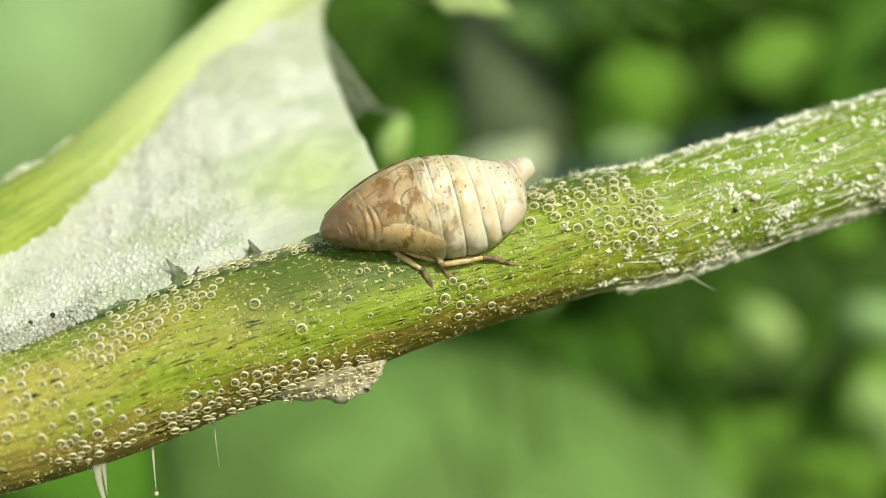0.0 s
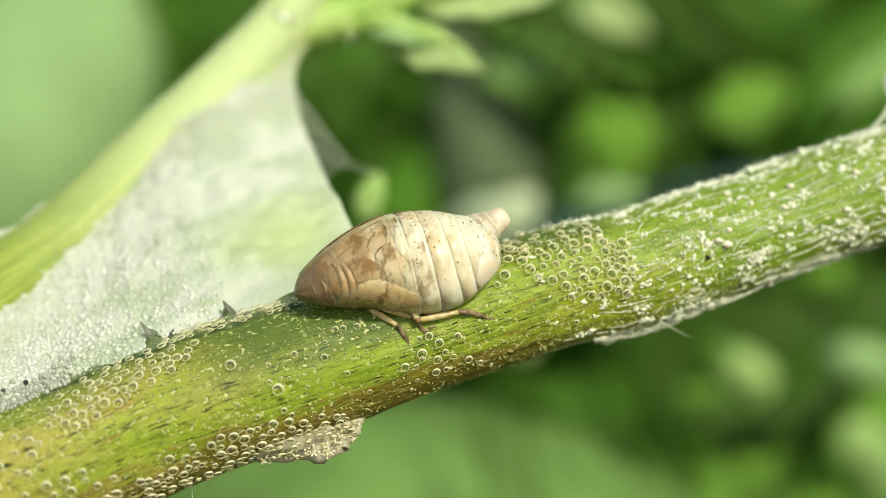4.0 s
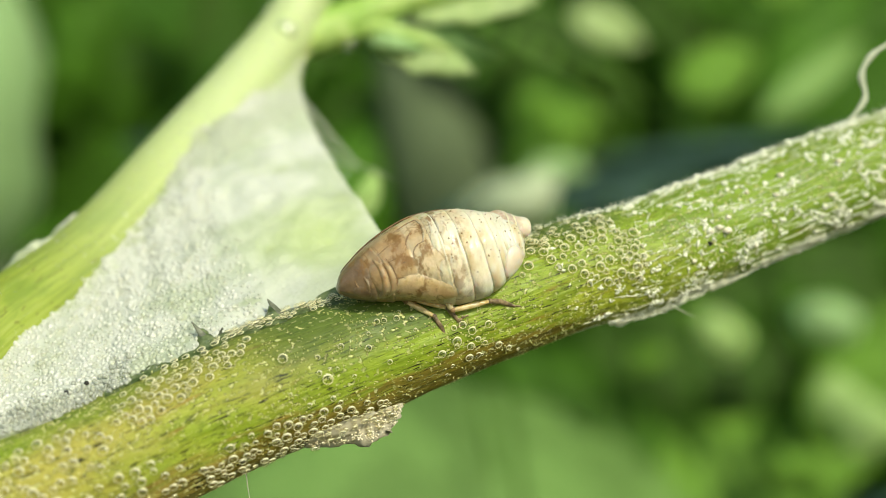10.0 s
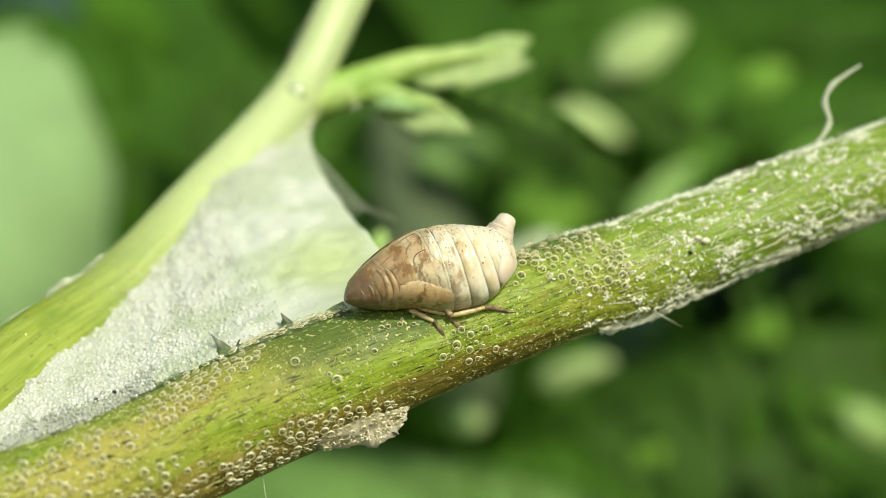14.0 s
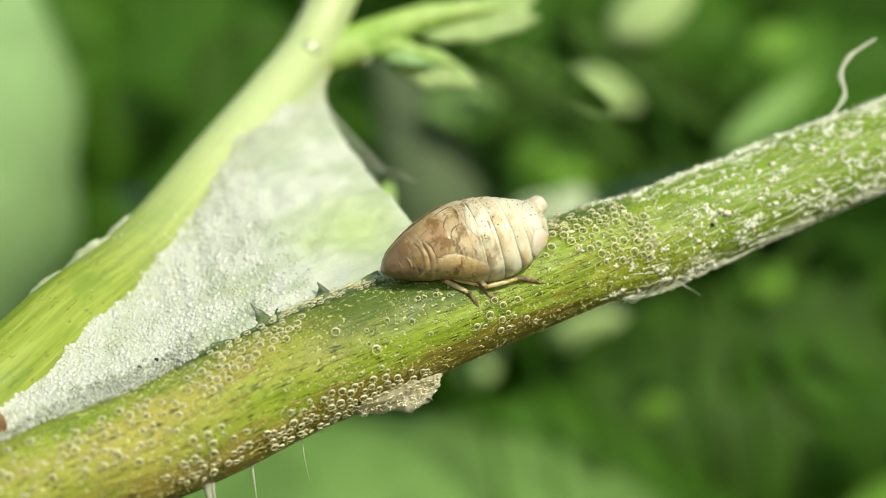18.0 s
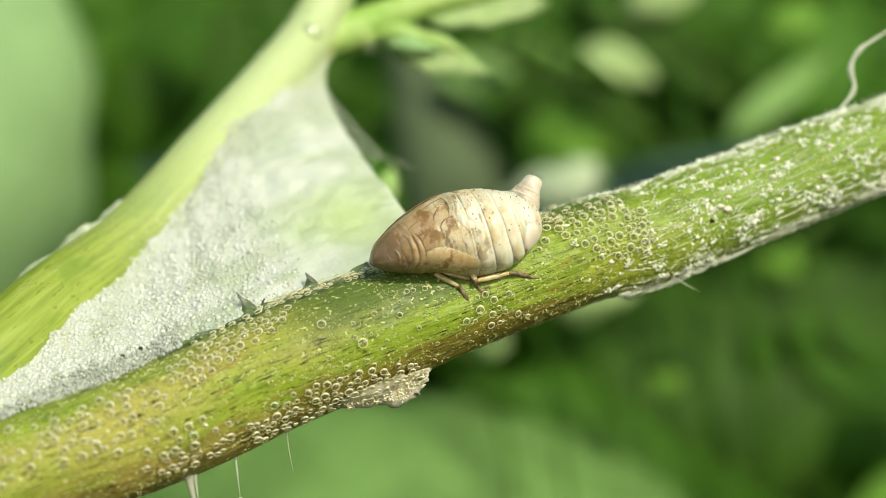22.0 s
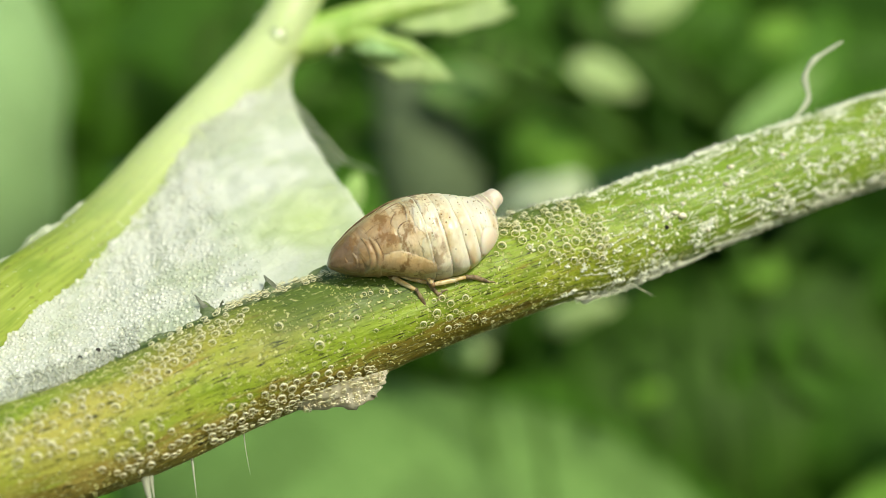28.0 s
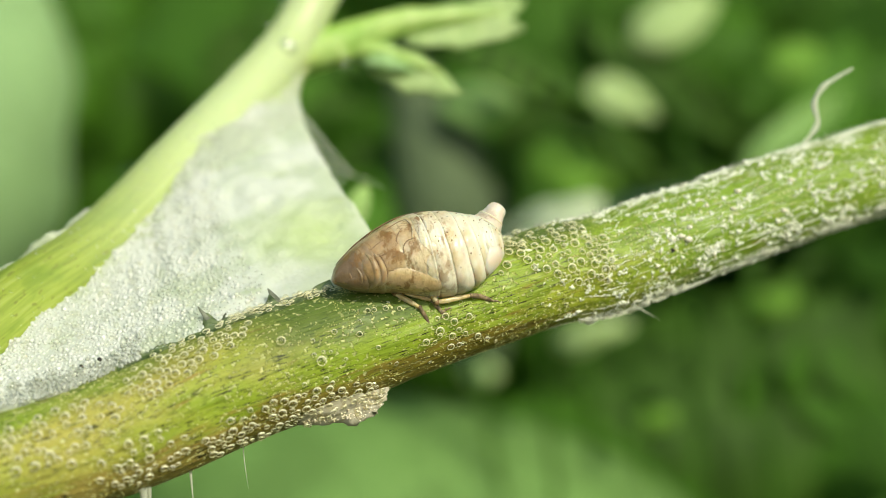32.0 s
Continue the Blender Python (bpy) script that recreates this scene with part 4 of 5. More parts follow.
def add_bubble(x, phi, r, sink=0.55):
    p = stem_point(x, phi, r * sink)
    placed.append((p, r))
    bubbles.append((x, phi, r, p))


def set_bubble(x, phi, r, p):
    ob = new("bubble", bubble_mesh)
    ob.matrix_world = Matrix.LocRotScale(p * MM, stem_normal(x, phi).to_track_quat("Z", "Y"), (r, r, r))
    return tagged(ob, "clear round spittle bubble on the green stem", "bubble", "bubbles on the stem")


placed = []


def bubble_patch(count, x0, x1, p0, p1, r0, r1, seed, skew=0.0):
    rnd = random.Random(seed)
    tries = made = 0
    while made < count and tries < count * 40:
        tries += 1
        u, w = rnd.random(), rnd.random()
        if (u - 0.5) ** 2 + (w - 0.5) ** 2 > 0.25 * rnd.uniform(0.6, 1.2):
            continue
        x = x0 + (x1 - x0) * u
        phi = p0 + (p1 - p0) * w + skew * (u - 0.5)
        r = rnd.uniform(r0, r1)
        p = stem_point(x, phi, r * 0.55)
        if any((p - q).length < (r + s) * 0.88 for q, s in placed):
            continue
        add_bubble(x, phi, r)
        made += 1


bubble_patch(62, -9.2, -5.4, 22, 66, 0.09, 0.15, 1, 22)
bubble_patch(88, -7.8, -2.6, -74, -26, 0.08, 0.15, 2, -6)
bubble_patch(64, 2.8, 6.0, -16, 66, 0.09, 0.17, 3, -34)
bubble_patch(40, -12.8, -9.2, -16, 40, 0.09, 0.15, 4)
bubble_patch(32, -10.8, -8.0, -56, -8, 0.09, 0.14, 5)
bubble_patch(26, -15.5, -12.2, -10, 40, 0.09, 0.15, 6)
bubble_patch(26, -3.8, -1.6, 58, 86, 0.07, 0.12, 7)
bubble_patch(24, -6.4, -3.6, 60, 84, 0.07, 0.11, 8)
bubble_patch(40, -5.0, 5.2, -60, 45, 0.05, 0.10, 9)
for x, phi, r in ((2.45, 26, 0.16), (2.72, 40, 0.15), (2.9, 52, 0.17), (3.0, 64, 0.14), (2.75, 60, 0.13), (3.2, 46, 0.14), (0.75, -12, 0.12), (0.25, -12, 0.13), (0.1, -26, 0.13), (0.35, -22, 0.10), (-0.75, -22, 0.13), (0.0, -38, 0.13), (0.9, -36, 0.12), (-0.25, -16, 0.15), (0.05, -4, 0.12), (-3.9, -6, 0.16), (-4.8, 22, 0.15), (-2.6, 6, 0.1)):
    add_bubble(x, phi, r)
for k in range(38):
    x = -6.0 + 3.2 * k / 37 + RNG.uniform(-0.06, 0.06)
    add_bubble(x, RNG.uniform(64, 82), RNG.uniform(0.06, 0.12), RNG.uniform(0.9, 1.6))
for k in range(46):
    x = -4.8 + 2.5 * k / 45 + RNG.uniform(-0.1, 0.1)
    add_bubble(x, RNG.uniform(-78, -52), RNG.uniform(0.06, 0.11), RNG.uniform(0.6, 3.0))
for k in range(34):
    r = RNG.uniform(0.06, 0.11)
    x = RNG.uniform(-4.6, -2.3)
    add_bubble(x, RNG.uniform(-71, -66), r, RNG.uniform(0.0, lerp_table(x, [-4.6, -3.2, -2.3], [0.15, 0.62, 0.3])) / r)
bubbles.sort(key=lambda b: -b[2])
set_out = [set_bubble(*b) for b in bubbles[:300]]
v0 = np.array([q.co[:] for q in bubble_mesh.vertices]) / MM
f0 = [tuple(q.vertices) for q in bubble_mesh.polygons]
v, f, slot = [], [], []
for x, phi, r, p in bubbles[300:]:
    m = np.array(stem_normal(x, phi).to_track_quat("Z", "Y").to_matrix())
    f += [tuple(len(v) + k for k in q) for q in f0]
    v += [tuple(q) for q in (v0 * r) @ m.T + np.array(p)]
    slot += [q.material_index for q in bubble_mesh.polygons]
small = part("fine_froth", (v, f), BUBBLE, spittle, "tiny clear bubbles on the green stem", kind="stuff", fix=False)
small.data.materials.append(RIM_GLINT)
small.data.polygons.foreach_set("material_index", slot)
# a drop of clear liquid where the stalk forks
DROP = bubble_material("drop_film", (0.98, 1.0, 0.95), 0.45, 0.30, 0.32)
for at, size in (((-6.8, 12.5, 10.2), (0.48, 0.4, 0.46)), ((-4.2, 14.2, 10.0), (0.40, 0.34, 0.40))):
    drop = new("droplet", make_mesh("droplet", BALL3[0] * np.array(size), BALL3[1].tolist(), DROP if size[0] > 0.45 else BUBBLE, fix=False))
    drop.location = Vector(at) * MM
    tagged(drop, "clear glistening droplet on the side stalk", "droplet")

# withered scrap caught in the froth
place_leaf("withered_scrap", spittle, (-14.75, -3.25, -5.22), (0.3, 0.0, -0.9), (0.3, -0.9, 0.2), 0.9, 0.4, SEAM, "withered brown scrap in the froth", 4, thick=0.05)

# grey film drawn up along the stem's upper edge, peaked at the thorns and at the nymph's head
v, f = [], []
rows_, cols_ = 110, 8
for side in (0, 1):
    for i in range(rows_ + 1):
        x = -9.2 + 6.5 * i / rows_
        high = 0.10 + 0.34 * math.exp(-((x + 4.53) / 0.16) ** 2) + 0.34 * math.exp(-((x + 6.4) / 0.17) ** 2) + 0.2 * math.exp(-((x + 2.7) / 0.5) ** 2) + 0.08 * noise.noise(Vector((x * 2.3, 1.1, 0.2)))
        for j in range(cols_ + 1):
            s = j / cols_
            wav = 0.05 * noise.noise(Vector((x * 3, s * 2, 7.7)))
            v.append(stem_point(x, 62 + 24 * s + 5 * noise.noise(Vector((x * 1.7, 3.3, 0))), 0.015 + high * s ** 2 + wav * s) + Vector((0, 0.10 * side, 0)))
n_ = (rows_ + 1) * (cols_ + 1)
for o in (0, n_):
    for i in range(rows_):
        for j in range(cols_):
            a = o + i * (cols_ + 1) + j
            f.append((a, a + 1, a + cols_ + 2, a + cols_ + 1))
for i in range(rows_):
    a = i * (cols_ + 1) + cols_
    f.append((a, a + cols_ + 1, a + cols_ + 1 + n_, a + n_))
part("film_edge", (v, f), FILM, spittle, "dark wet film drawn up along the stem's edge")

# ---------------- the nymph ----------------
BUG = Vector((0.0, -0.55, -0.9))
nymph = thing("froghopper_nymph", tuple(BUG), "cream-coloured wingless froghopper nymph sitting head down along the stem", "insect", rz=13.0)
# the focus holds on the skin just beside the insect's tail
cam.data.dof.focus_object = min(set_out, key=lambda ob: abs(ob.matrix_world.translation.x / MM - 0.4))
BX = [-3.30, -3.25, -3.12, -2.90, -2.6, -2.0, -1.26, -0.5, 0.35, 1.15, 1.6, 2.0, 2.3, 2.48]
BT = [0.33, 0.53, 0.74, 0.99, 1.31, 1.80, 2.24, 2.47, 2.55, 2.48, 2.39, 2.22, 1.96, 1.55]
BB = [0.14, 0.08, 0.02, -0.06, -0.13, -0.16, -0.16, -0.26, -0.26, -0.04, 0.24, 0.66, 1.0, 1.35]
BW = [0.20, 0.34, 0.46, 0.62, 0.82, 1.08, 1.26, 1.36, 1.38, 1.26, 1.10, 0.88, 0.58, 0.12]


def body_point(x, th, off=0.0):
    """Surface of the body in its own millimetres. th: 0 at the back's ridge, +90 on the side towards the camera, 180 below."""
    top, bot, w = smooth_table(x, BX, BT), smooth_table(x, BX, BB), max(0.03, smooth_table(x, BX, BW))
    c, h = (top + bot) / 2, (top - bot) / 2
    a = radians(th)
    cs, sn = math.cos(a), math.sin(a)
    y = -math.copysign(abs(sn) ** 0.9, sn) * (w + off)
    z = c + math.copysign(abs(cs) ** 0.92, cs) * (h + off) - 0.10 * h * (1 - cs * cs)
    return Vector((x, y, z))


def ring_part(name, material, x0, x1, slant0, slant1, bulge, lip, seg=64, rows=14, label="", inset=0.0, parent=None, belly=0.0):
    """A band of the body between two slanted edges: rounded, with a raised hind lip."""
    v, f, uv = [], [], []
    for i in range(rows + 1):
        s = i / rows
        prof = bulge * math.sin(math.pi * min(1, s * 1.05)) ** 0.7 + lip * math.exp(-((s - 0.86) / 0.11) ** 2) - inset * (s < 0.02) - 0.02 * (s > 0.99)
        for k in range(seg):
            th = 360 * k / seg
            down = (1 - math.cos(radians(th))) / 2
            x = (x0 + slant0 * down) * (1 - s) + (x1 + slant1 * down) * s
            x = min(max(x, BX[0]), BX[-1])
            fold = 0.012 * math.sin(radians(th) * 9 + x * 4) + 0.02 * noise.noise(Vector((x * 1.5, th * 0.03, 2.0)))
            side = min(th, 360 - th)
            lobe = belly * math.sin(math.pi * min(1, s * 1.05)) ** 0.8 * math.exp(-((side - 126) / 26) ** 2)
            v.append(body_point(x, th, prof + fold + lobe))
            uv.append((s, th / 60))
        if i:
            for k in range(seg):
                a, b = (i - 1) * seg + k, (i - 1) * seg + (k + 1) % seg
                f.append((a, b, b + seg, a + seg))
    f.append(tuple(range(seg))[::-1])
    f.append(tuple(range(len(v) - seg, len(v))))
    return part(name, (v, f), material, parent or nymph, label, uv, local=True)


# core under the plates keeps every gap closed
ring_part("trunk", CUTICLE, -2.9, 2.30, 0, 0, -0.08, 0.0, rows=26)
head = ring_part("head", CUTICLE_HEAD, -3.30, -2.70, 0.0, 0.62, 0.02, 0.03, label="brownish blunt head", rows=12)
ring_part("pronotum", CUTICLE_FRONT, -2.88, -2.42, 0.62, 0.85, 0.015, 0.03)
ring_part("mesonotum", CUTICLE_FRONT, -2.50, -1.55, 0.80, 0.75, 0.01, 0.02)
ring_part("metanotum", CUTICLE, -1.62, -0.95, 0.7, 0.80, 0.01, 0.025)
SEGS = [(-1.02, -0.66), (-0.72, -0.12), (-0.18, 0.44), (0.38, 0.95), (0.89, 1.24), (1.19, 1.42), (1.38, 1.58), (1.54, 1.76), (1.72, 2.06)]
segments = []
for i, (a, b) in enumerate(SEGS):
    sl = lerp_table(i, [0, 3, 8], [0.80, 0.95, 0.42])
    segments.append(ring_part("abdomen_segment", CUTICLE_RING, a, b, sl, lerp_table(i + 1, [0, 3, 8], [0.80, 0.95, 0.42]), 0.045, 0.035, inset=0.045, belly=lerp_table(i, [0, 2, 7, 8], [0.0, 0.10, 0.08, 0.0])))


def patch(name, material, cx, cth, lx, lth, off, label="", turn=0.0, parent=None, n=14, m=40, power=2.2, taper=0.0):
    """A raised plate lying on the body: an oval in x and th."""
    v, f = [], []
    for i in range(n + 1):
        s = i / n
        for k in range(m):
            a = 2 * math.pi * k / m
            u = math.copysign(abs(math.cos(a)) ** (2 / power), math.cos(a)) * s
            w = math.copysign(abs(math.sin(a)) ** (2 / power), math.sin(a)) * s
            x = cx + lx * u + turn * w
            th = cth + lth * w * (1 - taper * u)
            v.append(body_point(x, th, off * (1 - s ** 5) - 0.012 * s ** 8))
        if i:
            for k in range(m):
                a, b = (i - 1) * m + k, (i - 1) * m + (k + 1) % m
                f.append((a, b, b + m, a + m))
    return part(name, (v, f), material, parent or nymph, label, local=True)


for side in (1, -1):
    patch("hind_wing_pad", CUTICLE, -0.45, side * 90, 0.72, 26, 0.03, "smooth tan wing pad", 0.30)
    patch("wing_pad", CUTICLE_PAD, -0.76, side * 128, 1.14, 24, 0.075, "smooth tan wing pad", 0.16, taper=0.40)
    patch("pleural_plate", CUTICLE_FRONT, -2.16, side * 104, 0.26, 36, 0.06, "folded side plate behind the head", 0.24)
    patch("cheek", CUTICLE_HEAD, -2.62, side * 128, 0.30, 24, 0.05, "", 0.12, head)
    patch("side_lobe", CUTICLE_PINK, 1.86, side * 112, 0.40, 34, 0.17, "rounded pinkish lobe at the abdomen's end", 0.1)
# short folds on the shoulder
for x, th, dx in ((-1.12, 44, 0.12), (-0.90, 42, 0.12), (-0.68, 42, 0.12)):
    pts = [body_point(x + dx * s + 0.10 * math.sin(s * 3), th - 22 + 44 * s, 0.03) for s in np.linspace(0, 1, 10)]
    part("skin_fold", tube(pts, [0.006 + 0.030 * math.sin(math.pi * i / 9) for i in range(10)], 7), CUTICLE_LOBE, nymph, "pale skin fold", local=True)
def rim_line(cx, cth, lx, lth, turn, a0, a1, off, r=0.014, n=34):
    """A brown seam along part of a plate's edge."""
    pts = []
    for k in range(n):
        a = radians(a0 + (a1 - a0) * k / (n - 1))
        w = math.copysign(abs(math.sin(a)) ** (2 / 2.4), math.sin(a))
        u = math.copysign(abs(math.cos(a)) ** (2 / 2.4), math.cos(a))
        pts.append(body_point(cx + lx * u + turn * w, cth + lth * w, off))
    part("seam", tube(pts, [r * (0.35 + 0.65 * math.sin(math.pi * k / (n - 1))) * (1 + 0.3 * math.sin(k * 1.7)) for k in range(n)], 5), SEAM, nymph, local=True)


for side in (1, -1):
    rim_line(-0.80, side * 128, 1.08, side * 23, 0.16 * side, 150, 235, 0.004, 0.020)
    rim_line(-2.16, side * 104, 0.26, side * 36, 0.24 * side, -70, 100, 0.004, 0.022)
    rim_line(-2.16, side * 104, 0.26, side * 36, 0.24 * side, 120, 240, 0.004, 0.012)
    rim_line(-0.45, side * 90, 0.72, side * 26, 0.30 * side, 190, 268, 0.02, 0.018)
    rim_line(1.92, side * 116, 0.40, side * 34, 0.1 * side, 100, 260, 0.02, 0.014)
# brown strokes drawn over shoulder and flank: stations of (x, th), then the stroke's thickness
STROKES = (([(-1.41, 69), (-1.46, 60), (-1.33, 47), (-1.18, 40)], 0.022), ([(-1.10, 89), (-0.95, 77), (-0.87, 57), (-0.78, 37)], 0.020), ([(-0.86, 80), (-0.70, 62), (-0.66, 40)], 0.014),
           ([(-2.57, 84), (-2.08, 79), (-1.72, 77)], 0.018), ([(-2.30, 60), (-1.95, 52), (-1.62, 54)], 0.014), ([(-2.90, 70), (-2.80, 104), (-2.52, 132), (-2.19, 142)], 0.026),
           ([(-2.32, 112), (-2.28, 134), (-2.08, 147)], 0.024), ([(-2.03, 100), (-1.50, 106), (-0.95, 112)], 0.016), ([(-1.97, 104), (-2.0, 120), (-1.90, 138)], 0.028),
           ([(0.12, 88), (0.22, 108), (0.30, 128)], 0.020), ([(-1.62, 84), (-1.50, 86), (-1.40, 84)], 0.040), ([(-1.98, 95), (-1.82, 99)], 0.036), ([(1.62, 132), (1.70, 122)], 0.026), ([(-1.75, 30), (-1.35, 24), (-0.9, 22)], 0.016))
for stations, thick in STROKES:
    for side in (1, -1):
        line = curve_points([(x, th * 0.02, 0) for x, th in stations], 20)
        part("seam", tube([body_point(x, side * th / 0.02, 0.018 - 0.5 * thick) for x, th, _ in line], [0.003 + 0.8 * thick * math.sin(math.pi * (i + 0.5) / 20) ** 1.2 for i in range(20)], 6), SEAM, nymph, local=True)
# dark line along the far side of the back
pts = [body_point(x, -4, 0.05) for x in np.linspace(-3.2, 1.5, 60)]
part("back_line", tube(pts, [0.010 + 0.018 * math.sin(math.pi * (i / 59) ** 0.7) for i in range(60)], 6), DARK_LEG, nymph, "dark brown line along the back", local=True)
# drapery of soft folds behind the head
for x, th0, th1, bow, r in ((-2.66, 84, 142, 0.20, 0.05), (-2.38, 62, 152, 0.36, 0.10), (-2.14, 70, 148, 0.34, 0.085)):
    for side in (1, -1):
        line = [(x + bow * math.sin(math.pi * s * 0.85), side * (th0 + (th1 - th0) * s)) for s in np.linspace(0, 1, 18)]
        part("neck_fold", tube([body_point(a, th, -0.01) for a, th in line], [0.012 + 1.15 * r * math.sin(math.pi * (k + 0.5) / 18) ** 0.8 for k in range(18)], 10), CUTICLE_FRONT, nymph, "soft brownish skin fold", local=True)
        part("seam", tube([body_point(a + r * 1.1, th, 0.012) for a, th in line], [0.004 + 0.026 * math.sin(math.pi * k / 17) for k in range(18)], 5), SEAM, nymph, local=True)
# dark pores in rows
cen, rad = [], []
for i, (a, b) in enumerate(SEGS):
    for th in range(12, 96, 11):
        for row in (0.32, 0.62):
            x = a + (b - a) * row + 0.85 * (1 - math.cos(radians(th))) / 2
            if RNG.random() < 0.4:
                cen.append(tuple(body_point(x + RNG.uniform(-0.05, 0.05), th + RNG.uniform(-5, 5), 0.044)))
                rad.append(RNG.uniform(0.010, 0.028))
part("pores", many_balls(cen, rad, BALL1, [(r * 1.6, r, r * 0.9) for r in rad], True), PORE, nymph, "rows of tiny brown pores", local=True, kind="stuff", fix=False)

# the tail cone: rings and tip, pointing along its own +x
TAIL_AT = Vector((1.72, 0, 1.98))


def cone_part(name, prof, material, parent, label="", seg=36):
    v, f = [], []
    for i, (x, r) in enumerate(prof):
        for k in range(seg):
            a = 2 * math.pi * k / seg
            v.append((x, math.cos(a) * r * 1.08, math.sin(a) * r * (1 + 0.03 * math.sin(5 * a))))
        if i:
            for k in range(seg):
                a, b = (i - 1) * seg + k, (i - 1) * seg + (k + 1) % seg
                f.append((a, b, b + seg, a + seg))
    f.append(tuple(range(seg))[::-1])
    f.append(tuple(range(len(v) - seg, len(v))))
    me = make_mesh(name, v, f, material)
    ob = new(name, me)
    ob.parent = parent
    return tagged(ob, label)


tail = cone_part("tail", [(-0.45, 0.40), (-0.15, 0.58), (0.08, 0.60), (0.22, 0.54), (0.235, 0.527), (0.40, 0.46), (0.47, 0.435), (0.485, 0.42), (0.60, 0.375), (0.72, 0.34), (0.84, 0.325), (0.93, 0.29), (0.99, 0.23), (1.01, 0.14)], CUTICLE_TAIL, nymph, "pinkish cream tail cone, raised and drawn in")
cone_part("tail_ring", [(0.18, 0.562), (0.20, 0.566), (0.23, 0.55), (0.25, 0.50)], RIDGE, tail)
cone_part("tail_ring", [(0.43, 0.452), (0.45, 0.46), (0.48, 0.445), (0.50, 0.40)], RIDGE, tail)
cone_part("tail_opening", [(0.97, 0.20), (1.015, 0.17), (1.03, 0.11), (1.02, 0.04)], CUTICLE_HEAD, tail, "brown tail opening")


def leg(name, points, radii, label, dark_from):
    """A leg lying on the stem; points (x, z) in world millimetres, outside the stem's skin."""
    place = []
    for x, z, lift in points:
        c = stem_centre(x)
        r = lerp_table(x, RAD_X, RAD_R) + lift
        d = z - c.z
        place.append(Vector((x, c.y - math.sqrt(max(r * r - d * d, 0.02)), z)))
    leg_ob = None
    for i in range(len(place) - 1):
        a, b = place[i], place[i + 1]
        mid = (a + b) / 2
        ra, rb = radii[i] * 0.74, radii[i + 1] * 0.74
        pts = [a.lerp(b, s) for s in np.linspace(0, 1, 8)]
        data = tube(pts, [(ra + (rb - ra) * s) * (0.8 + 0.35 * math.sin(math.pi * s)) for s in np.linspace(0, 1, 8)], 9)
        nm = ("femur", "tibia", "tarsus", "claw")[i + (len(place) < 5 and i == 9)]
        if leg_ob is None:
            leg_ob = part(name, data, AMBER, nymph, label)
        else:
            part(nm, data, FOOT if i >= dark_from else AMBER, leg_ob)
        if i == len(place) - 2:
            for turn in (-0.07, 0.07):
                part("claw_hook", tube([b, b + (b - a).normalized() * 0.11 + Vector((turn, -0.03, abs(turn) * 0.6)), b + (b - a).normalized() * 0.20 + Vector((turn * 1.4, 0, -0.03))], [0.04, 0.03, 0.008], 6), FOOT, leg_ob)
        part("joint", many_balls([tuple(b)], [rb * 1.12], BALL2), FOOT if i + 1 >= dark_from else SEAM, leg_ob, fix=False)
    return leg_ob


leg("front_leg", [(-1.45, -0.86, 0.12), (-1.19, -1.08, 0.10), (-0.36, -1.52, 0.12), (-0.02, -2.08, 0.05), (0.26, -1.90, 0.03)], [0.11, 0.115, 0.095, 0.08, 0.05], "bent amber leg with a dark foot", 2)
leg("middle_leg", [(-1.0, -0.84, 0.25), (-0.90, -1.04, 0.20), (0.02, -1.28, 0.12), (0.36, -1.66, 0.05), (0.46, -1.60, 0.03)], [0.10, 0.105, 0.09, 0.08, 0.05], "bent amber leg with a dark foot", 2)
leg("hind_leg", [(0.0, -1.05, 0.34), (0.18, -1.34, 0.30), (1.30, -1.08, 0.22), (1.62, -1.10, 0.10), (2.05, -1.24, 0.03)], [0.11, 0.12, 0.10, 0.115, 0.07], "amber hind leg with dark spines", 2)

# ---------------- plants behind ----------------
FAR = 3.0
EYE_AT = Vector((0, -33, 0))
BACK = {}
for key, at, label in (("left", (-150, 300, -405), "tall plant with broad light green leaves, out of focus"), ("low", (0, 275, -405), "low plant with small sunlit leaves, out of focus"),
                       ("high", (75, 315, -405), "plant with pale sunlit leaf tips, out of focus"), ("right", (120, 315, -405), "leafy plant with small sunlit leaves, out of focus"),
                       ("corner", (150, 330, -405), "low leafy plant with sunlit leaves, out of focus"),
                       ("tips", (95, 320, -405), "plant with bright leaf tips, out of focus"), ("blade", (140, 330, -405), "plant with one long light blade, out of focus"),
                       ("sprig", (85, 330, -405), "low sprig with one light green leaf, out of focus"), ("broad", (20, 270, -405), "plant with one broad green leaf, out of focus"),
                       ("veil", (60, 250, -405), "plant with pale sunlit leaves behind the stem, out of focus"), ("teal", (70, 280, -405), "plant with a bluish green leaf, out of focus"),
                       ("thicket", (0, 480, -405), "thicket of dark green leaves, out of focus")):
    BACK[key] = thing("leafy_plant", at, label, "plant", "plants behind the stem")
LIT = tuple(SUN_DIR)


def far_leaf(key, at, toward, normal, length, width, material, seed, label="", **kw):
    """Leaves laid out as seen from the camera, then set FAR times further off and larger."""
    p = EYE_AT + (Vector(at) - EYE_AT) * FAR
    place_leaf("leaf", BACK[key], tuple(p), toward, normal, length * FAR, width * FAR, material, label, seed, thick=0.4, **kw)


def far_stalk(key, top, r):
    p = EYE_AT + (Vector(top) - EYE_AT) * FAR
    foot = BACK[key].matrix_basis.translation / MM
    pts = curve_points([foot, foot.lerp(p, 0.5) + Vector((10, 12, 0)), p + Vector((0, 4, 0))], 14)
    part("stalk", tube(pts, [r * (1.2 - 0.05 * i) for i in range(14)], 10), LEAF_DARK, BACK[key])


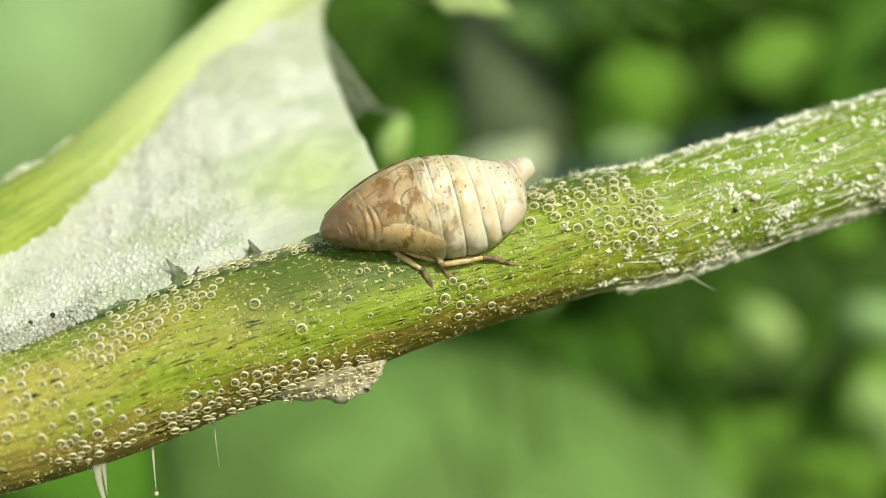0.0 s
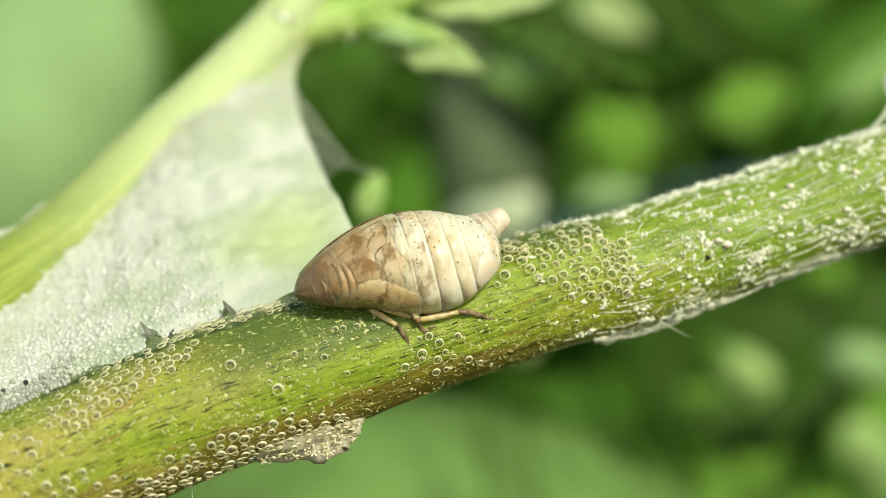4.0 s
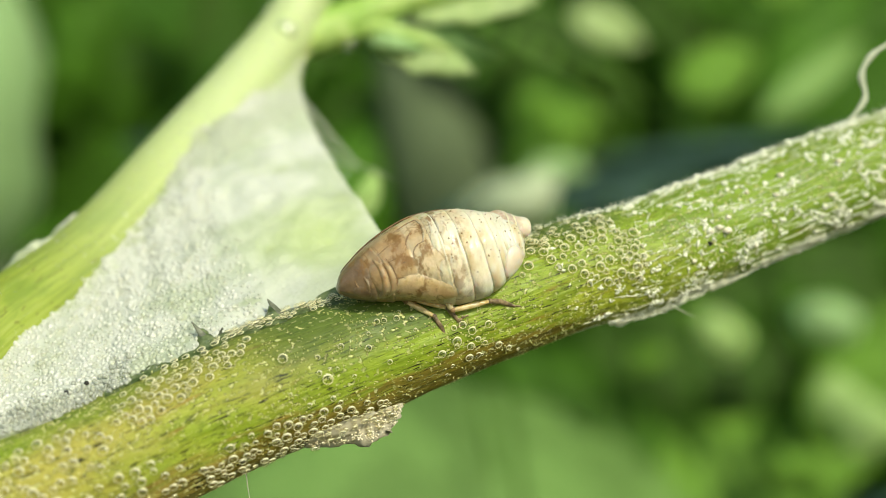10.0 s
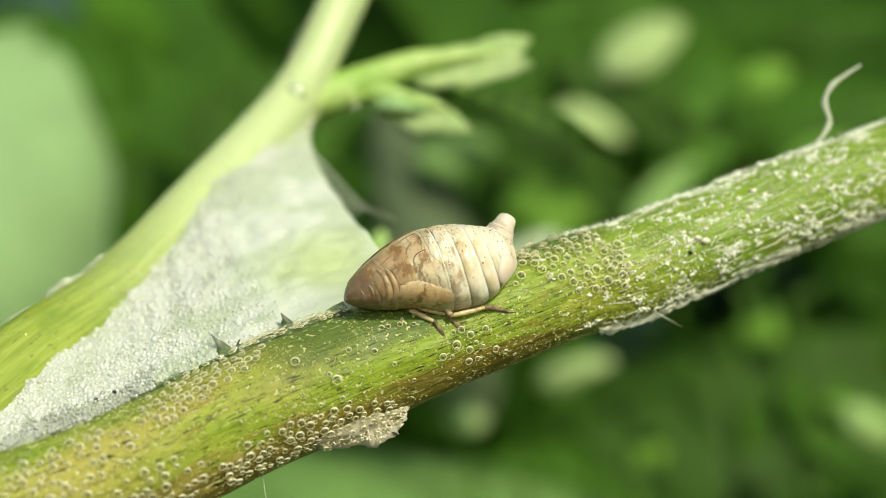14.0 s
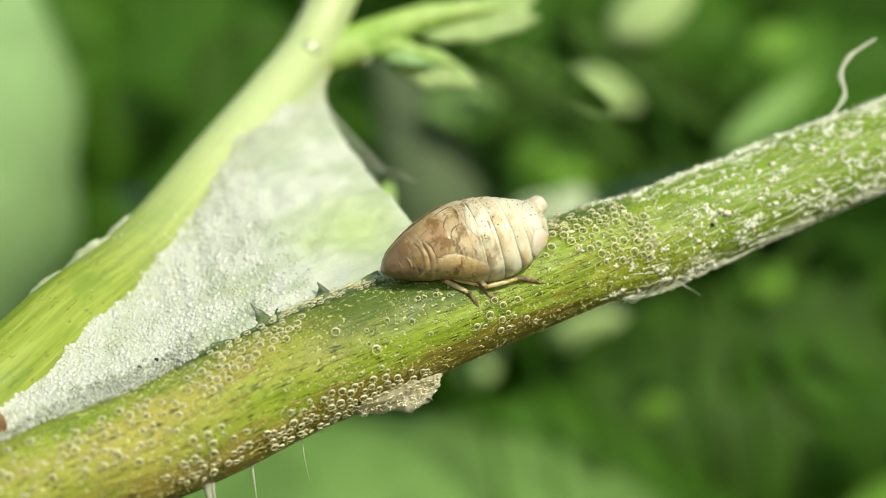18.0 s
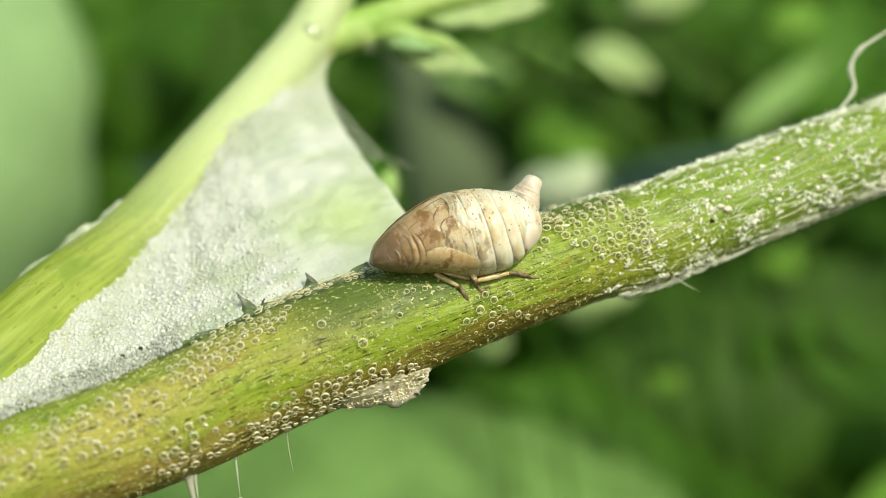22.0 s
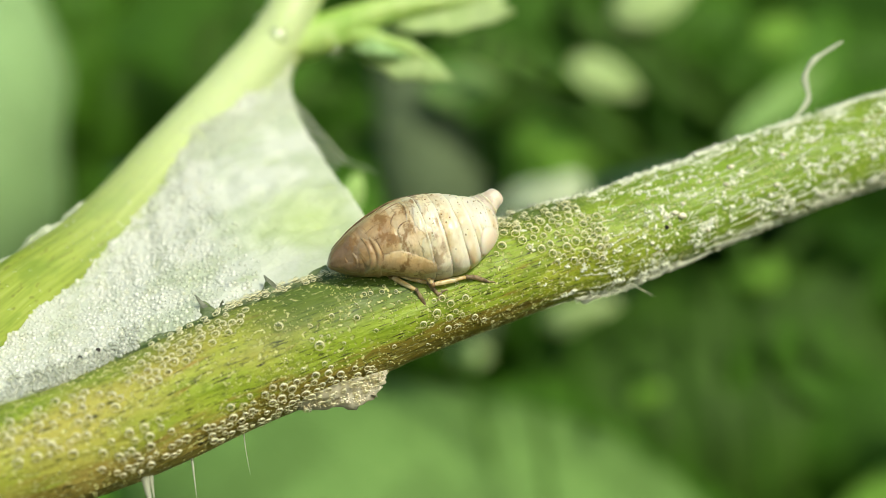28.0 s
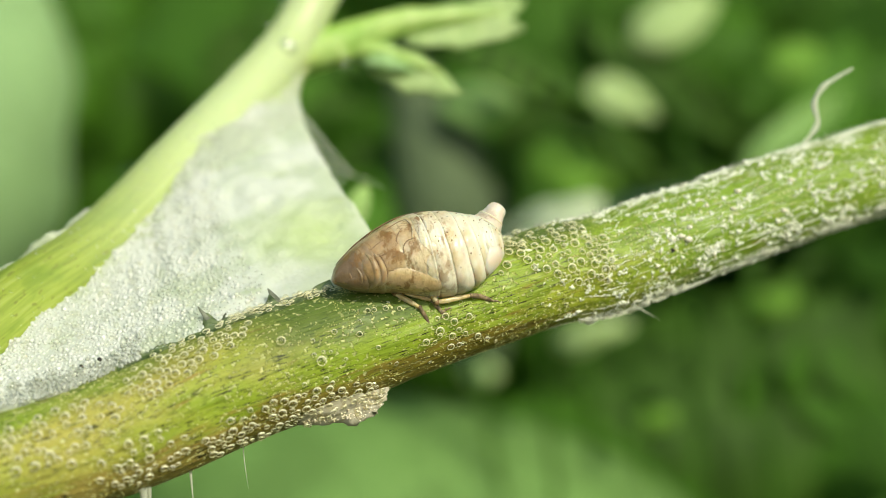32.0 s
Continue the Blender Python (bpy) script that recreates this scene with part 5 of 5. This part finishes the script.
far_leaf("left", (-56, 82, 25), (0.1, 0.2, 1), (0.35, -0.85, 0.4), 66, 34, LEAF_DULL, 1, "broad light green leaf", dome=0.85, fold=0.0, lobes=0.05, rows=40)
far_leaf("left", (-66, 95, 30), (0.15, 0.2, 1), (0.4, -0.8, 0.45), 70, 34, LEAF_DULL, 2, "broad light green leaf", dome=0.85, fold=0.0)
far_leaf("left", (-30, 112, 6), (0.25, 0.1, 1), (0.1, -0.9, 0.2), 60, 20, LEAF_DARK, 3)
far_leaf("left", (-50, 84, -7), (0.6, 0.1, 0.8), (0.2, -0.9, 0.3), 9, 6, LEAF_BROWN, 81, "withered pinkish brown leaf", dome=0.3)
far_leaf("left", (-46.5, 87, -4), (0.7, 0.1, 0.7), (0.0, -0.9, -0.3), 20, 7, LEAF_GREY, 82, "dull shaded leaf", dome=0.2)
far_leaf("broad", (8, 70, -20.5), (1, 0.1, -0.22), (0.05, -0.75, 0.65), 84, 46, LEAF_BROAD, 4, "broad green leaf below the stem", dome=0.72, fold=0.0)
far_leaf("low", (-32, 80, -24), (1, 0.15, -0.1), (0.0, -0.8, 0.55), 60, 26, LEAF_MID, 5)


def far_cluster(key, at, spread, count, size, material, seed, tilt=0.0, label="rounded sunlit leaf"):
    """A spray of a few domed leaves round a place."""
    r = random.Random(seed)
    c, s = math.cos(radians(tilt)), math.sin(radians(tilt))
    n = 3 + count // 25
    for k in range(n):
        u, w = r.uniform(-1, 1) * spread[0] * 0.8, r.uniform(-1, 1) * spread[1] * 0.6
        p = (at[0] + u * c - w * s, at[1] + r.uniform(-2, 2), at[2] + u * s + w * c)
        face = Vector(LIT) + Vector((r.gauss(0, 0.12), -0.5, r.gauss(0, 0.12)))
        far_leaf(key, p, (c + r.gauss(0, 0.3), 0, s + r.gauss(0, 0.3)), face, spread[0] * r.uniform(1.7, 2.6), (spread[1] + 0.4) * r.uniform(1.7, 2.4), material, seed * 50 + k, label, rows=12, cols=10, curl=0.0, fold=0.0, dome=1.0)


far_leaf("tips", (21, 80, 24.5), (0.95, 0.05, -0.28), FRONT, 9.5, 5.2, LEAF_SUNLIT, 6, "bright sunlit leaf tip", dome=0.4, fold=0.05)
far_leaf("tips", (29, 90, 37), (0.82, 0.05, 0.55), FRONT, 14, 7.0, LEAF_SUNLIT, 7, "bright sunlit leaf tip", dome=0.4, fold=0.05)
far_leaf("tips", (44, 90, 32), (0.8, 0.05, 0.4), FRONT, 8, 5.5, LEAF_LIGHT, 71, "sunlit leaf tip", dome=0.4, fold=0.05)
far_leaf("tips", (16, 86, 24.0), (0.86, 0.05, -0.48), (0.1, -0.9, -0.1), 34, 5.5, LEAF_SHADE, 72, "dark leaf in the shade", dome=0.1, fold=0.1)
far_leaf("tips", (31, 92, 27.0), (0.86, 0.05, -0.48), (0.1, -0.9, -0.1), 34, 6.0, LEAF_SHADE, 73, "dark leaf in the shade", dome=0.1, fold=0.1)
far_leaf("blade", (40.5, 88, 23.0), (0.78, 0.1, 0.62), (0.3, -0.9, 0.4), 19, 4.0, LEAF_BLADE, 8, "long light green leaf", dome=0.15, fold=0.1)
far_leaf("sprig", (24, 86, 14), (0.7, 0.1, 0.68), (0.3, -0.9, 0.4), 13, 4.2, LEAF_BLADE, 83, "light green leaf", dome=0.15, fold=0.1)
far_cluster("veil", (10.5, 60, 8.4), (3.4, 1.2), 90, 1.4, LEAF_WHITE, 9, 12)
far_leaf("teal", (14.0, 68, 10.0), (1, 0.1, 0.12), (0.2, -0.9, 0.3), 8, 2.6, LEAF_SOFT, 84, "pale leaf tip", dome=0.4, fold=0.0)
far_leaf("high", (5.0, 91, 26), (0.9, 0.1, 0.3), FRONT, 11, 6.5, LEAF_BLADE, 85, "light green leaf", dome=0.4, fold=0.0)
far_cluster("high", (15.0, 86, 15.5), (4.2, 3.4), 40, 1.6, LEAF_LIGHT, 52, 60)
far_leaf("teal", (24, 70, 10.2), (1, 0.15, 0.24), (0, -0.95, 0.1), 51, 4.0, LEAF_TEAL, 10, "bluish green leaf")
far_leaf("high", (1.5, 90, 18), (-0.25, 0.2, 1), (0.1, -0.9, 0.1), 54, 14.0, LEAF_GREY, 11, "dull greyish leaf", dome=0.9, fold=0.0)
far_leaf("high", (-9, 94, 10), (0.3, 0.2, 1), (0.1, -0.85, 0.45), 24, 13, LEAF_MID, 74, "green leaf in soft light", dome=0.6, fold=0.0)
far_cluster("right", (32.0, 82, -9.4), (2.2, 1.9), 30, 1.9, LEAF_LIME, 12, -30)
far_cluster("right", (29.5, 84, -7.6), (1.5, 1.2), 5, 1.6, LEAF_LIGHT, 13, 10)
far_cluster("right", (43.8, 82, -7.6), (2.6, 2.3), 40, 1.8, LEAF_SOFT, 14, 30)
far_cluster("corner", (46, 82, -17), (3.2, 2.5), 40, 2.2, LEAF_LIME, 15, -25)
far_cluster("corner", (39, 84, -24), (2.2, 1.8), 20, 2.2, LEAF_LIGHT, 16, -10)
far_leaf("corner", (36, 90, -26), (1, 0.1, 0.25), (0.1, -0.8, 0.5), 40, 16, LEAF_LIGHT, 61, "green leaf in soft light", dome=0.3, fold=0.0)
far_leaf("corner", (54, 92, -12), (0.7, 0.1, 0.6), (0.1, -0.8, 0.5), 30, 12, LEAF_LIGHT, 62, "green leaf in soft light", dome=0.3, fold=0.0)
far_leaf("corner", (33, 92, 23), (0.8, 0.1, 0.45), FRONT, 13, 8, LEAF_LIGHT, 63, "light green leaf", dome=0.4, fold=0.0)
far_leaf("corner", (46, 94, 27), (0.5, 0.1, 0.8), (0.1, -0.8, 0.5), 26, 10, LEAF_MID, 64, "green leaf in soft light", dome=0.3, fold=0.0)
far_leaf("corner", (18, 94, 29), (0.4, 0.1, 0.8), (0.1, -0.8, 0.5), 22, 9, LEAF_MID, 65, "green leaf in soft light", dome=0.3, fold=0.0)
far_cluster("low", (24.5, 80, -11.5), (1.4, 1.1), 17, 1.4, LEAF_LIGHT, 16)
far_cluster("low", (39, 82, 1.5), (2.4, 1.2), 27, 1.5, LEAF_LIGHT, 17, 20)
far_cluster("low", (17.5, 76, -2.2), (3.2, 1.0), 20, 1.5, LEAF_SUNLIT, 19, 14)
far_cluster("low", (5.2, 84, -7.2), (1.4, 1.2), 23, 1.4, LEAF_SUNLIT, 20)
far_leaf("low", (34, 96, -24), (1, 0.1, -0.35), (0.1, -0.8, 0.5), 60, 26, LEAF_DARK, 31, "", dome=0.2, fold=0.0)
far_leaf("low", (46, 100, -12), (1, 0.1, 0.3), (-0.6, -0.7, -0.1), 80, 34, LEAF_SHADE, 32, "", dome=0.3, fold=0.0)


def far_frond(key, root, tip, count, size, material, seed, label="feathery compound leaf"):
    """A compound leaf: leaflets in pairs along a bowed midrib."""
    r = random.Random(seed)
    a, b = Vector(root), Vector(tip)
    way = (b - a).normalized()
    across = way.cross(Vector((0, 1, 0))).normalized()
    for k in range(count):
        s = (k + 0.5) / count
        mid = a.lerp(b, s) + Vector((0, 0, 2.5 * math.sin(math.pi * s)))
        for side in (1, -1):
            way_k = way * 0.75 + across * side + Vector((0, r.uniform(-0.3, 0.3), r.uniform(-0.2, 0.1)))
            ln = size * (1.15 - 0.6 * s) * r.uniform(0.8, 1.2)
            far_leaf(key, mid + way_k.normalized() * ln * 0.5, way_k, (r.uniform(-0.3, 0.5), -0.9, r.uniform(0.0, 0.7)), ln, ln * r.uniform(0.32, 0.45), material, seed * 40 + 2 * k + (side > 0), label, rows=8, cols=5, curl=0.1, lobes=0.1)


far_frond("thicket", (12, 98, -34), (58, 104, -8), 7, 13, LEAF_DARK, 41)
far_frond("thicket", (20, 100, -44), (66, 106, -22), 7, 13, LEAF_DARK, 42)
far_frond("thicket", (4, 96, 22), (52, 104, 4), 7, 12, LEAF_SHADE, 43)
far_frond("thicket", (10, 98, 44), (60, 106, 20), 7, 12, LEAF_DARK, 44)
far_frond("thicket", (-30, 104, 40), (-6, 104, 8), 5, 13, LEAF_SHADE, 45)
far_stalk("left", (-46, 84, -10), 3.5)
far_stalk("low", (-25, 72, -18), 3.0)
far_stalk("high", (16, 88, 14), 2.5)
far_stalk("tips", (30, 92, 30), 2.5)
far_stalk("blade", (34, 90, 16), 2.5)
far_stalk("broad", (-20, 72, -24), 2.2)
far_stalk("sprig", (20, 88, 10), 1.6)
far_stalk("teal", (2, 72, 4), 1.6)
far_stalk("veil", (8, 62, 6), 1.4)
far_stalk("corner", (40, 84, -17), 2.5)
far_stalk("right", (36, 86, -10), 2.5)
rnd = random.Random(21)
for k in range(80):
    at = (rnd.uniform(-110, 120), rnd.uniform(110, 200), rnd.uniform(-76, 84))
    tw = (rnd.uniform(-1, 1), rnd.uniform(-0.4, 0.4), rnd.uniform(-0.6, 1))
    nm = (rnd.uniform(-0.5, 0.6), -1, rnd.uniform(-0.2, 0.8))
    mat = rnd.choices([LEAF_DARK, LEAF_MID, LEAF_TEAL], [0.84, 0.08, 0.08])[0]
    far_leaf("thicket", at, tw, nm, rnd.uniform(36, 70), rnd.uniform(16, 32), mat, 100 + k, dome=0.6, fold=0.05, rows=12, cols=8)
for k in range(5):
    a = rnd.uniform(-240, 270)
    pts = curve_points([(a, 560, -410), (a + rnd.uniform(-45, 45), 540, -60), (a + rnd.uniform(-70, 70), 530, 270)], 12)
    part("stalk", tube(pts, [3.5 - 0.2 * i for i in range(12)], 10), LEAF_DARK, BACK["thicket"])


# the hedge further off, and the soil under it all
def hedge_material():
    n = Nodes("far_hedge")
    o = n.coords("Object", (1000, 1000, 1000))
    col = n.ramp(n.noise(o, 0.008, 4), [(0.3, (0.034, 0.10, 0.012)), (0.55, (0.058, 0.15, 0.018)), (0.75, (0.095, 0.22, 0.032))])
    n.bump(n.noise(o, 0.08, 3), 1.0, 0.01)
    return n.done(col, 0.8, spec=0.15)


def soil_material():
    n = Nodes("soil")
    o = n.coords("Object", (1, 1, 1))
    col = n.mix(n.step(n.noise(o, 9, 6), 0.35, 0.65), (0.05, 0.035, 0.02), (0.05, 0.10, 0.02))
    n.bump(n.noise(o, 40, 5), 0.8, 0.01)
    return n.done(col, 0.9)


v, f = [], []
for i in range(41):
    a = radians(-75 + 150 * i / 40)
    for j in range(21):
        rr = 1100 + 60 * noise.noise(Vector((i * 0.5, j * 0.5, 0.3)))
        v.append((math.sin(a) * rr, math.cos(a) * rr, -440 + 2200 * j / 20))
for i in range(40):
    for j in range(20):
        q = i * 21 + j
        f.append((q, q + 1, q + 22, q + 21))
backdrop = new("backdrop", make_mesh("backdrop", v, f, hedge_material(), fix=False))
tagged(backdrop, "dense dark green hedge far behind", "backdrop", kind="structure")
v, f = [], []
for i in range(31):
    for j in range(31):
        u, w = (i / 15 - 1), (j / 15 - 1)
        v.append((math.copysign(abs(u) ** 4, u) * 400000, math.copysign(abs(w) ** 4, w) * 400000, -420 + 12 * noise.noise(Vector((i, j, 0)))))
for i in range(30):
    for j in range(30):
        q = i * 31 + j
        f.append((q, q + 31, q + 32, q + 1))
ground = new("ground", make_mesh("ground", v, f, soil_material(), fix=False))
tagged(ground, "dark soil with low green growth", "ground", kind="structure")


# ---------------- what moves ----------------
def motions():
    # (seconds, raise in degrees, reach in millimetres) of the tail
    rows = [(0, 34, -0.06), (1, 42, -0.05), (2, 38, -0.04), (2.6, 12, 0.02), (3, -4, 0.03), (3.3, 18, 0.05), (3.5, 36, 0.03), (4.5, 36, 0.02), (5.5, 24, 0), (6, 4, -0.02), (7, 4, 0), (8, 6, -0.05),
            (9, 8, -0.12), (10, 6, -0.1), (11, 4, -0.08), (11.5, 14, -0.02), (12, 22, -0.05), (12.5, 42, 0), (13, 58, 0.05), (14.5, 60, 0.05), (16.5, 60, 0.0), (17.5, 52, -0.12), (18, 38, -0.2),
            (18.5, 20, -0.35), (18.8, 10, -0.8), (19.3, 6, -0.8), (19.6, 8, -0.1), (19.8, 15, 0.28), (20, 38, 0.38), (20.3, 48, 0.22), (20.6, 55, 0.12), (22, 62, 0.16), (23, 64, 0.18), (24.5, 64, 0.16),
            (26.5, 45, 0), (27.5, 40, 0), (29, 47, 0), (30, 52, 0), (32, 58, 0.05)]
    walk(tail, [(t, pose((TAIL_AT.x + reach * math.cos(radians(a))) * MM, 0, (TAIL_AT.z + reach * math.sin(radians(a))) * MM, 0, -a, 0)) for t, a, reach in rows])
    # the last rings of the abdomen follow: drawn in as the tail goes in
    for ob, far in ((segments[8], 0.30), (segments[7], 0.16), (segments[6], 0.07)):
        pull = [(0, 0), (17.5, 0), (18.5, 0.25), (18.8, 1), (19.3, 1), (19.6, 0.3), (19.8, -0.5), (20.1, -0.5), (20.6, -0.1), (22, 0), (32, 0)]
        walk(ob, [(t, pose(-far * p * MM, 0, -0.35 * far * p * MM)) for t, p in pull])
    # wind behind
    sway = [(0, -1, 0), (3, -1, 0), (6, -1.5, 1), (9, -2, 1.5), (10.5, -1.5, 3), (12, -3.5, 3.5), (13, -4.5, 3), (14.5, -3.5, 2), (16.5, 0.5, -0.3), (19, 0.8, -0.5), (21, 0, 0), (22, 0, 0.8), (23, -2.3, -2.7),
            (24.5, -2.5, -2.8), (26.5, 1, 0), (28, 1, 0), (31, 2.3, -0.5), (32, 2.3, -0.8)]
    for key, ob in BACK.items():
        at = ob.location.copy()
        if key == "left":
            walk(ob, [(t, pose(at.x + dx * FAR * MM, at.y, at.z)) for t, dx in ((0, 2), (3, 2), (6, 0), (8, -4), (10, -6), (11, -3), (12, 0), (20, 1), (22, 0), (24, -1.5), (28, 0), (32, 0))])
            continue
        off = key == "right"
        drift = [(t, dx + (np.interp(t, [9, 10.5, 13, 16.5, 19, 22, 24.5, 26.5, 28, 32], [0, 5, 16, 26, 32, 34, 36, 38, 38, 34]) if off else 0), dz - (np.interp(t, [22, 27], [0, 3]) if off else 0)) for t, dx, dz in sway]
        if key in ("veil", "teal"):
            k = 1 if key == "veil" else 0
            drift = [(t, dx + k * np.interp(t, [0, 3, 5.5, 7, 9, 12, 14.5], [-10, -9.5, -6.5, -5, -2.5, -2, 0]), dz + (0.5 + 0.5 * k) * np.interp(t, [0, 5.5, 9, 12, 14.5], [-3.0, -2.6, -4.2, -2.8, 0])) for t, dx, dz in sway]
        if key == "corner":
            drift = [(t, dx + np.interp(t, [9, 13, 19], [0, 16, 32]), dz) for t, dx, dz in sway]
        if key == "tips":
            at_t = [0, 2, 3, 5.5, 6.5, 8.2, 9.5, 11, 12.5, 16.5]
            drift = [(t, dx + np.interp(t, at_t, [-6, -5, -6.2, -3.5, -6, 0, 0, 0, 0, 0]), dz + np.interp(t, at_t, [5, 3.5, 5.5, 3.8, 3.2, 1.2, 0.5, 1.5, 2.3, 0])) for t, dx, dz in sway]
        if key == "blade":
            drift = [(0, 11, 8), (3, 9, 6), (5.5, 1, 1.2), (6, 0, 0.7), (8.5, 3.8, -0.5), (9.5, 5.6, 1), (10.5, 3, 0.1), (11, 1.2, 0.8), (11.5, 1.3, 1.5), (12, 2.6, -0.2), (13, 2.6, -2.7), (14.5, 3.4, -1), (16.5, 4.1, -0.9),
                     (18, 2.8, -0.5), (21, 2.5, -0.6), (22, 1.0, 0.2), (23, -1.5, -2.7), (24.5, -0.7, -2.8), (26.5, 4, 0), (28, 4, 0), (32, 5.3, -0.8)]
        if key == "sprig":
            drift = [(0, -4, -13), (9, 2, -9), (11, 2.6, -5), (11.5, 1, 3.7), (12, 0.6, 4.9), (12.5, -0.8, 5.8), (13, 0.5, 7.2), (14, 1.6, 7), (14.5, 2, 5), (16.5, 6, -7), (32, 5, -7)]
        if key == "broad":
            drift = [(t, dx + np.interp(t, [24.5, 27], [0, 3]), dz + np.interp(t, [9, 12, 14.5, 17, 21, 24.5, 27], [-0.5, 1.5, 3, 2, 0, 0, 2.5])) for t, dx, dz in sway]
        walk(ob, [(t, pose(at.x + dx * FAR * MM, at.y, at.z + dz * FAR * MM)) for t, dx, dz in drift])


motions()
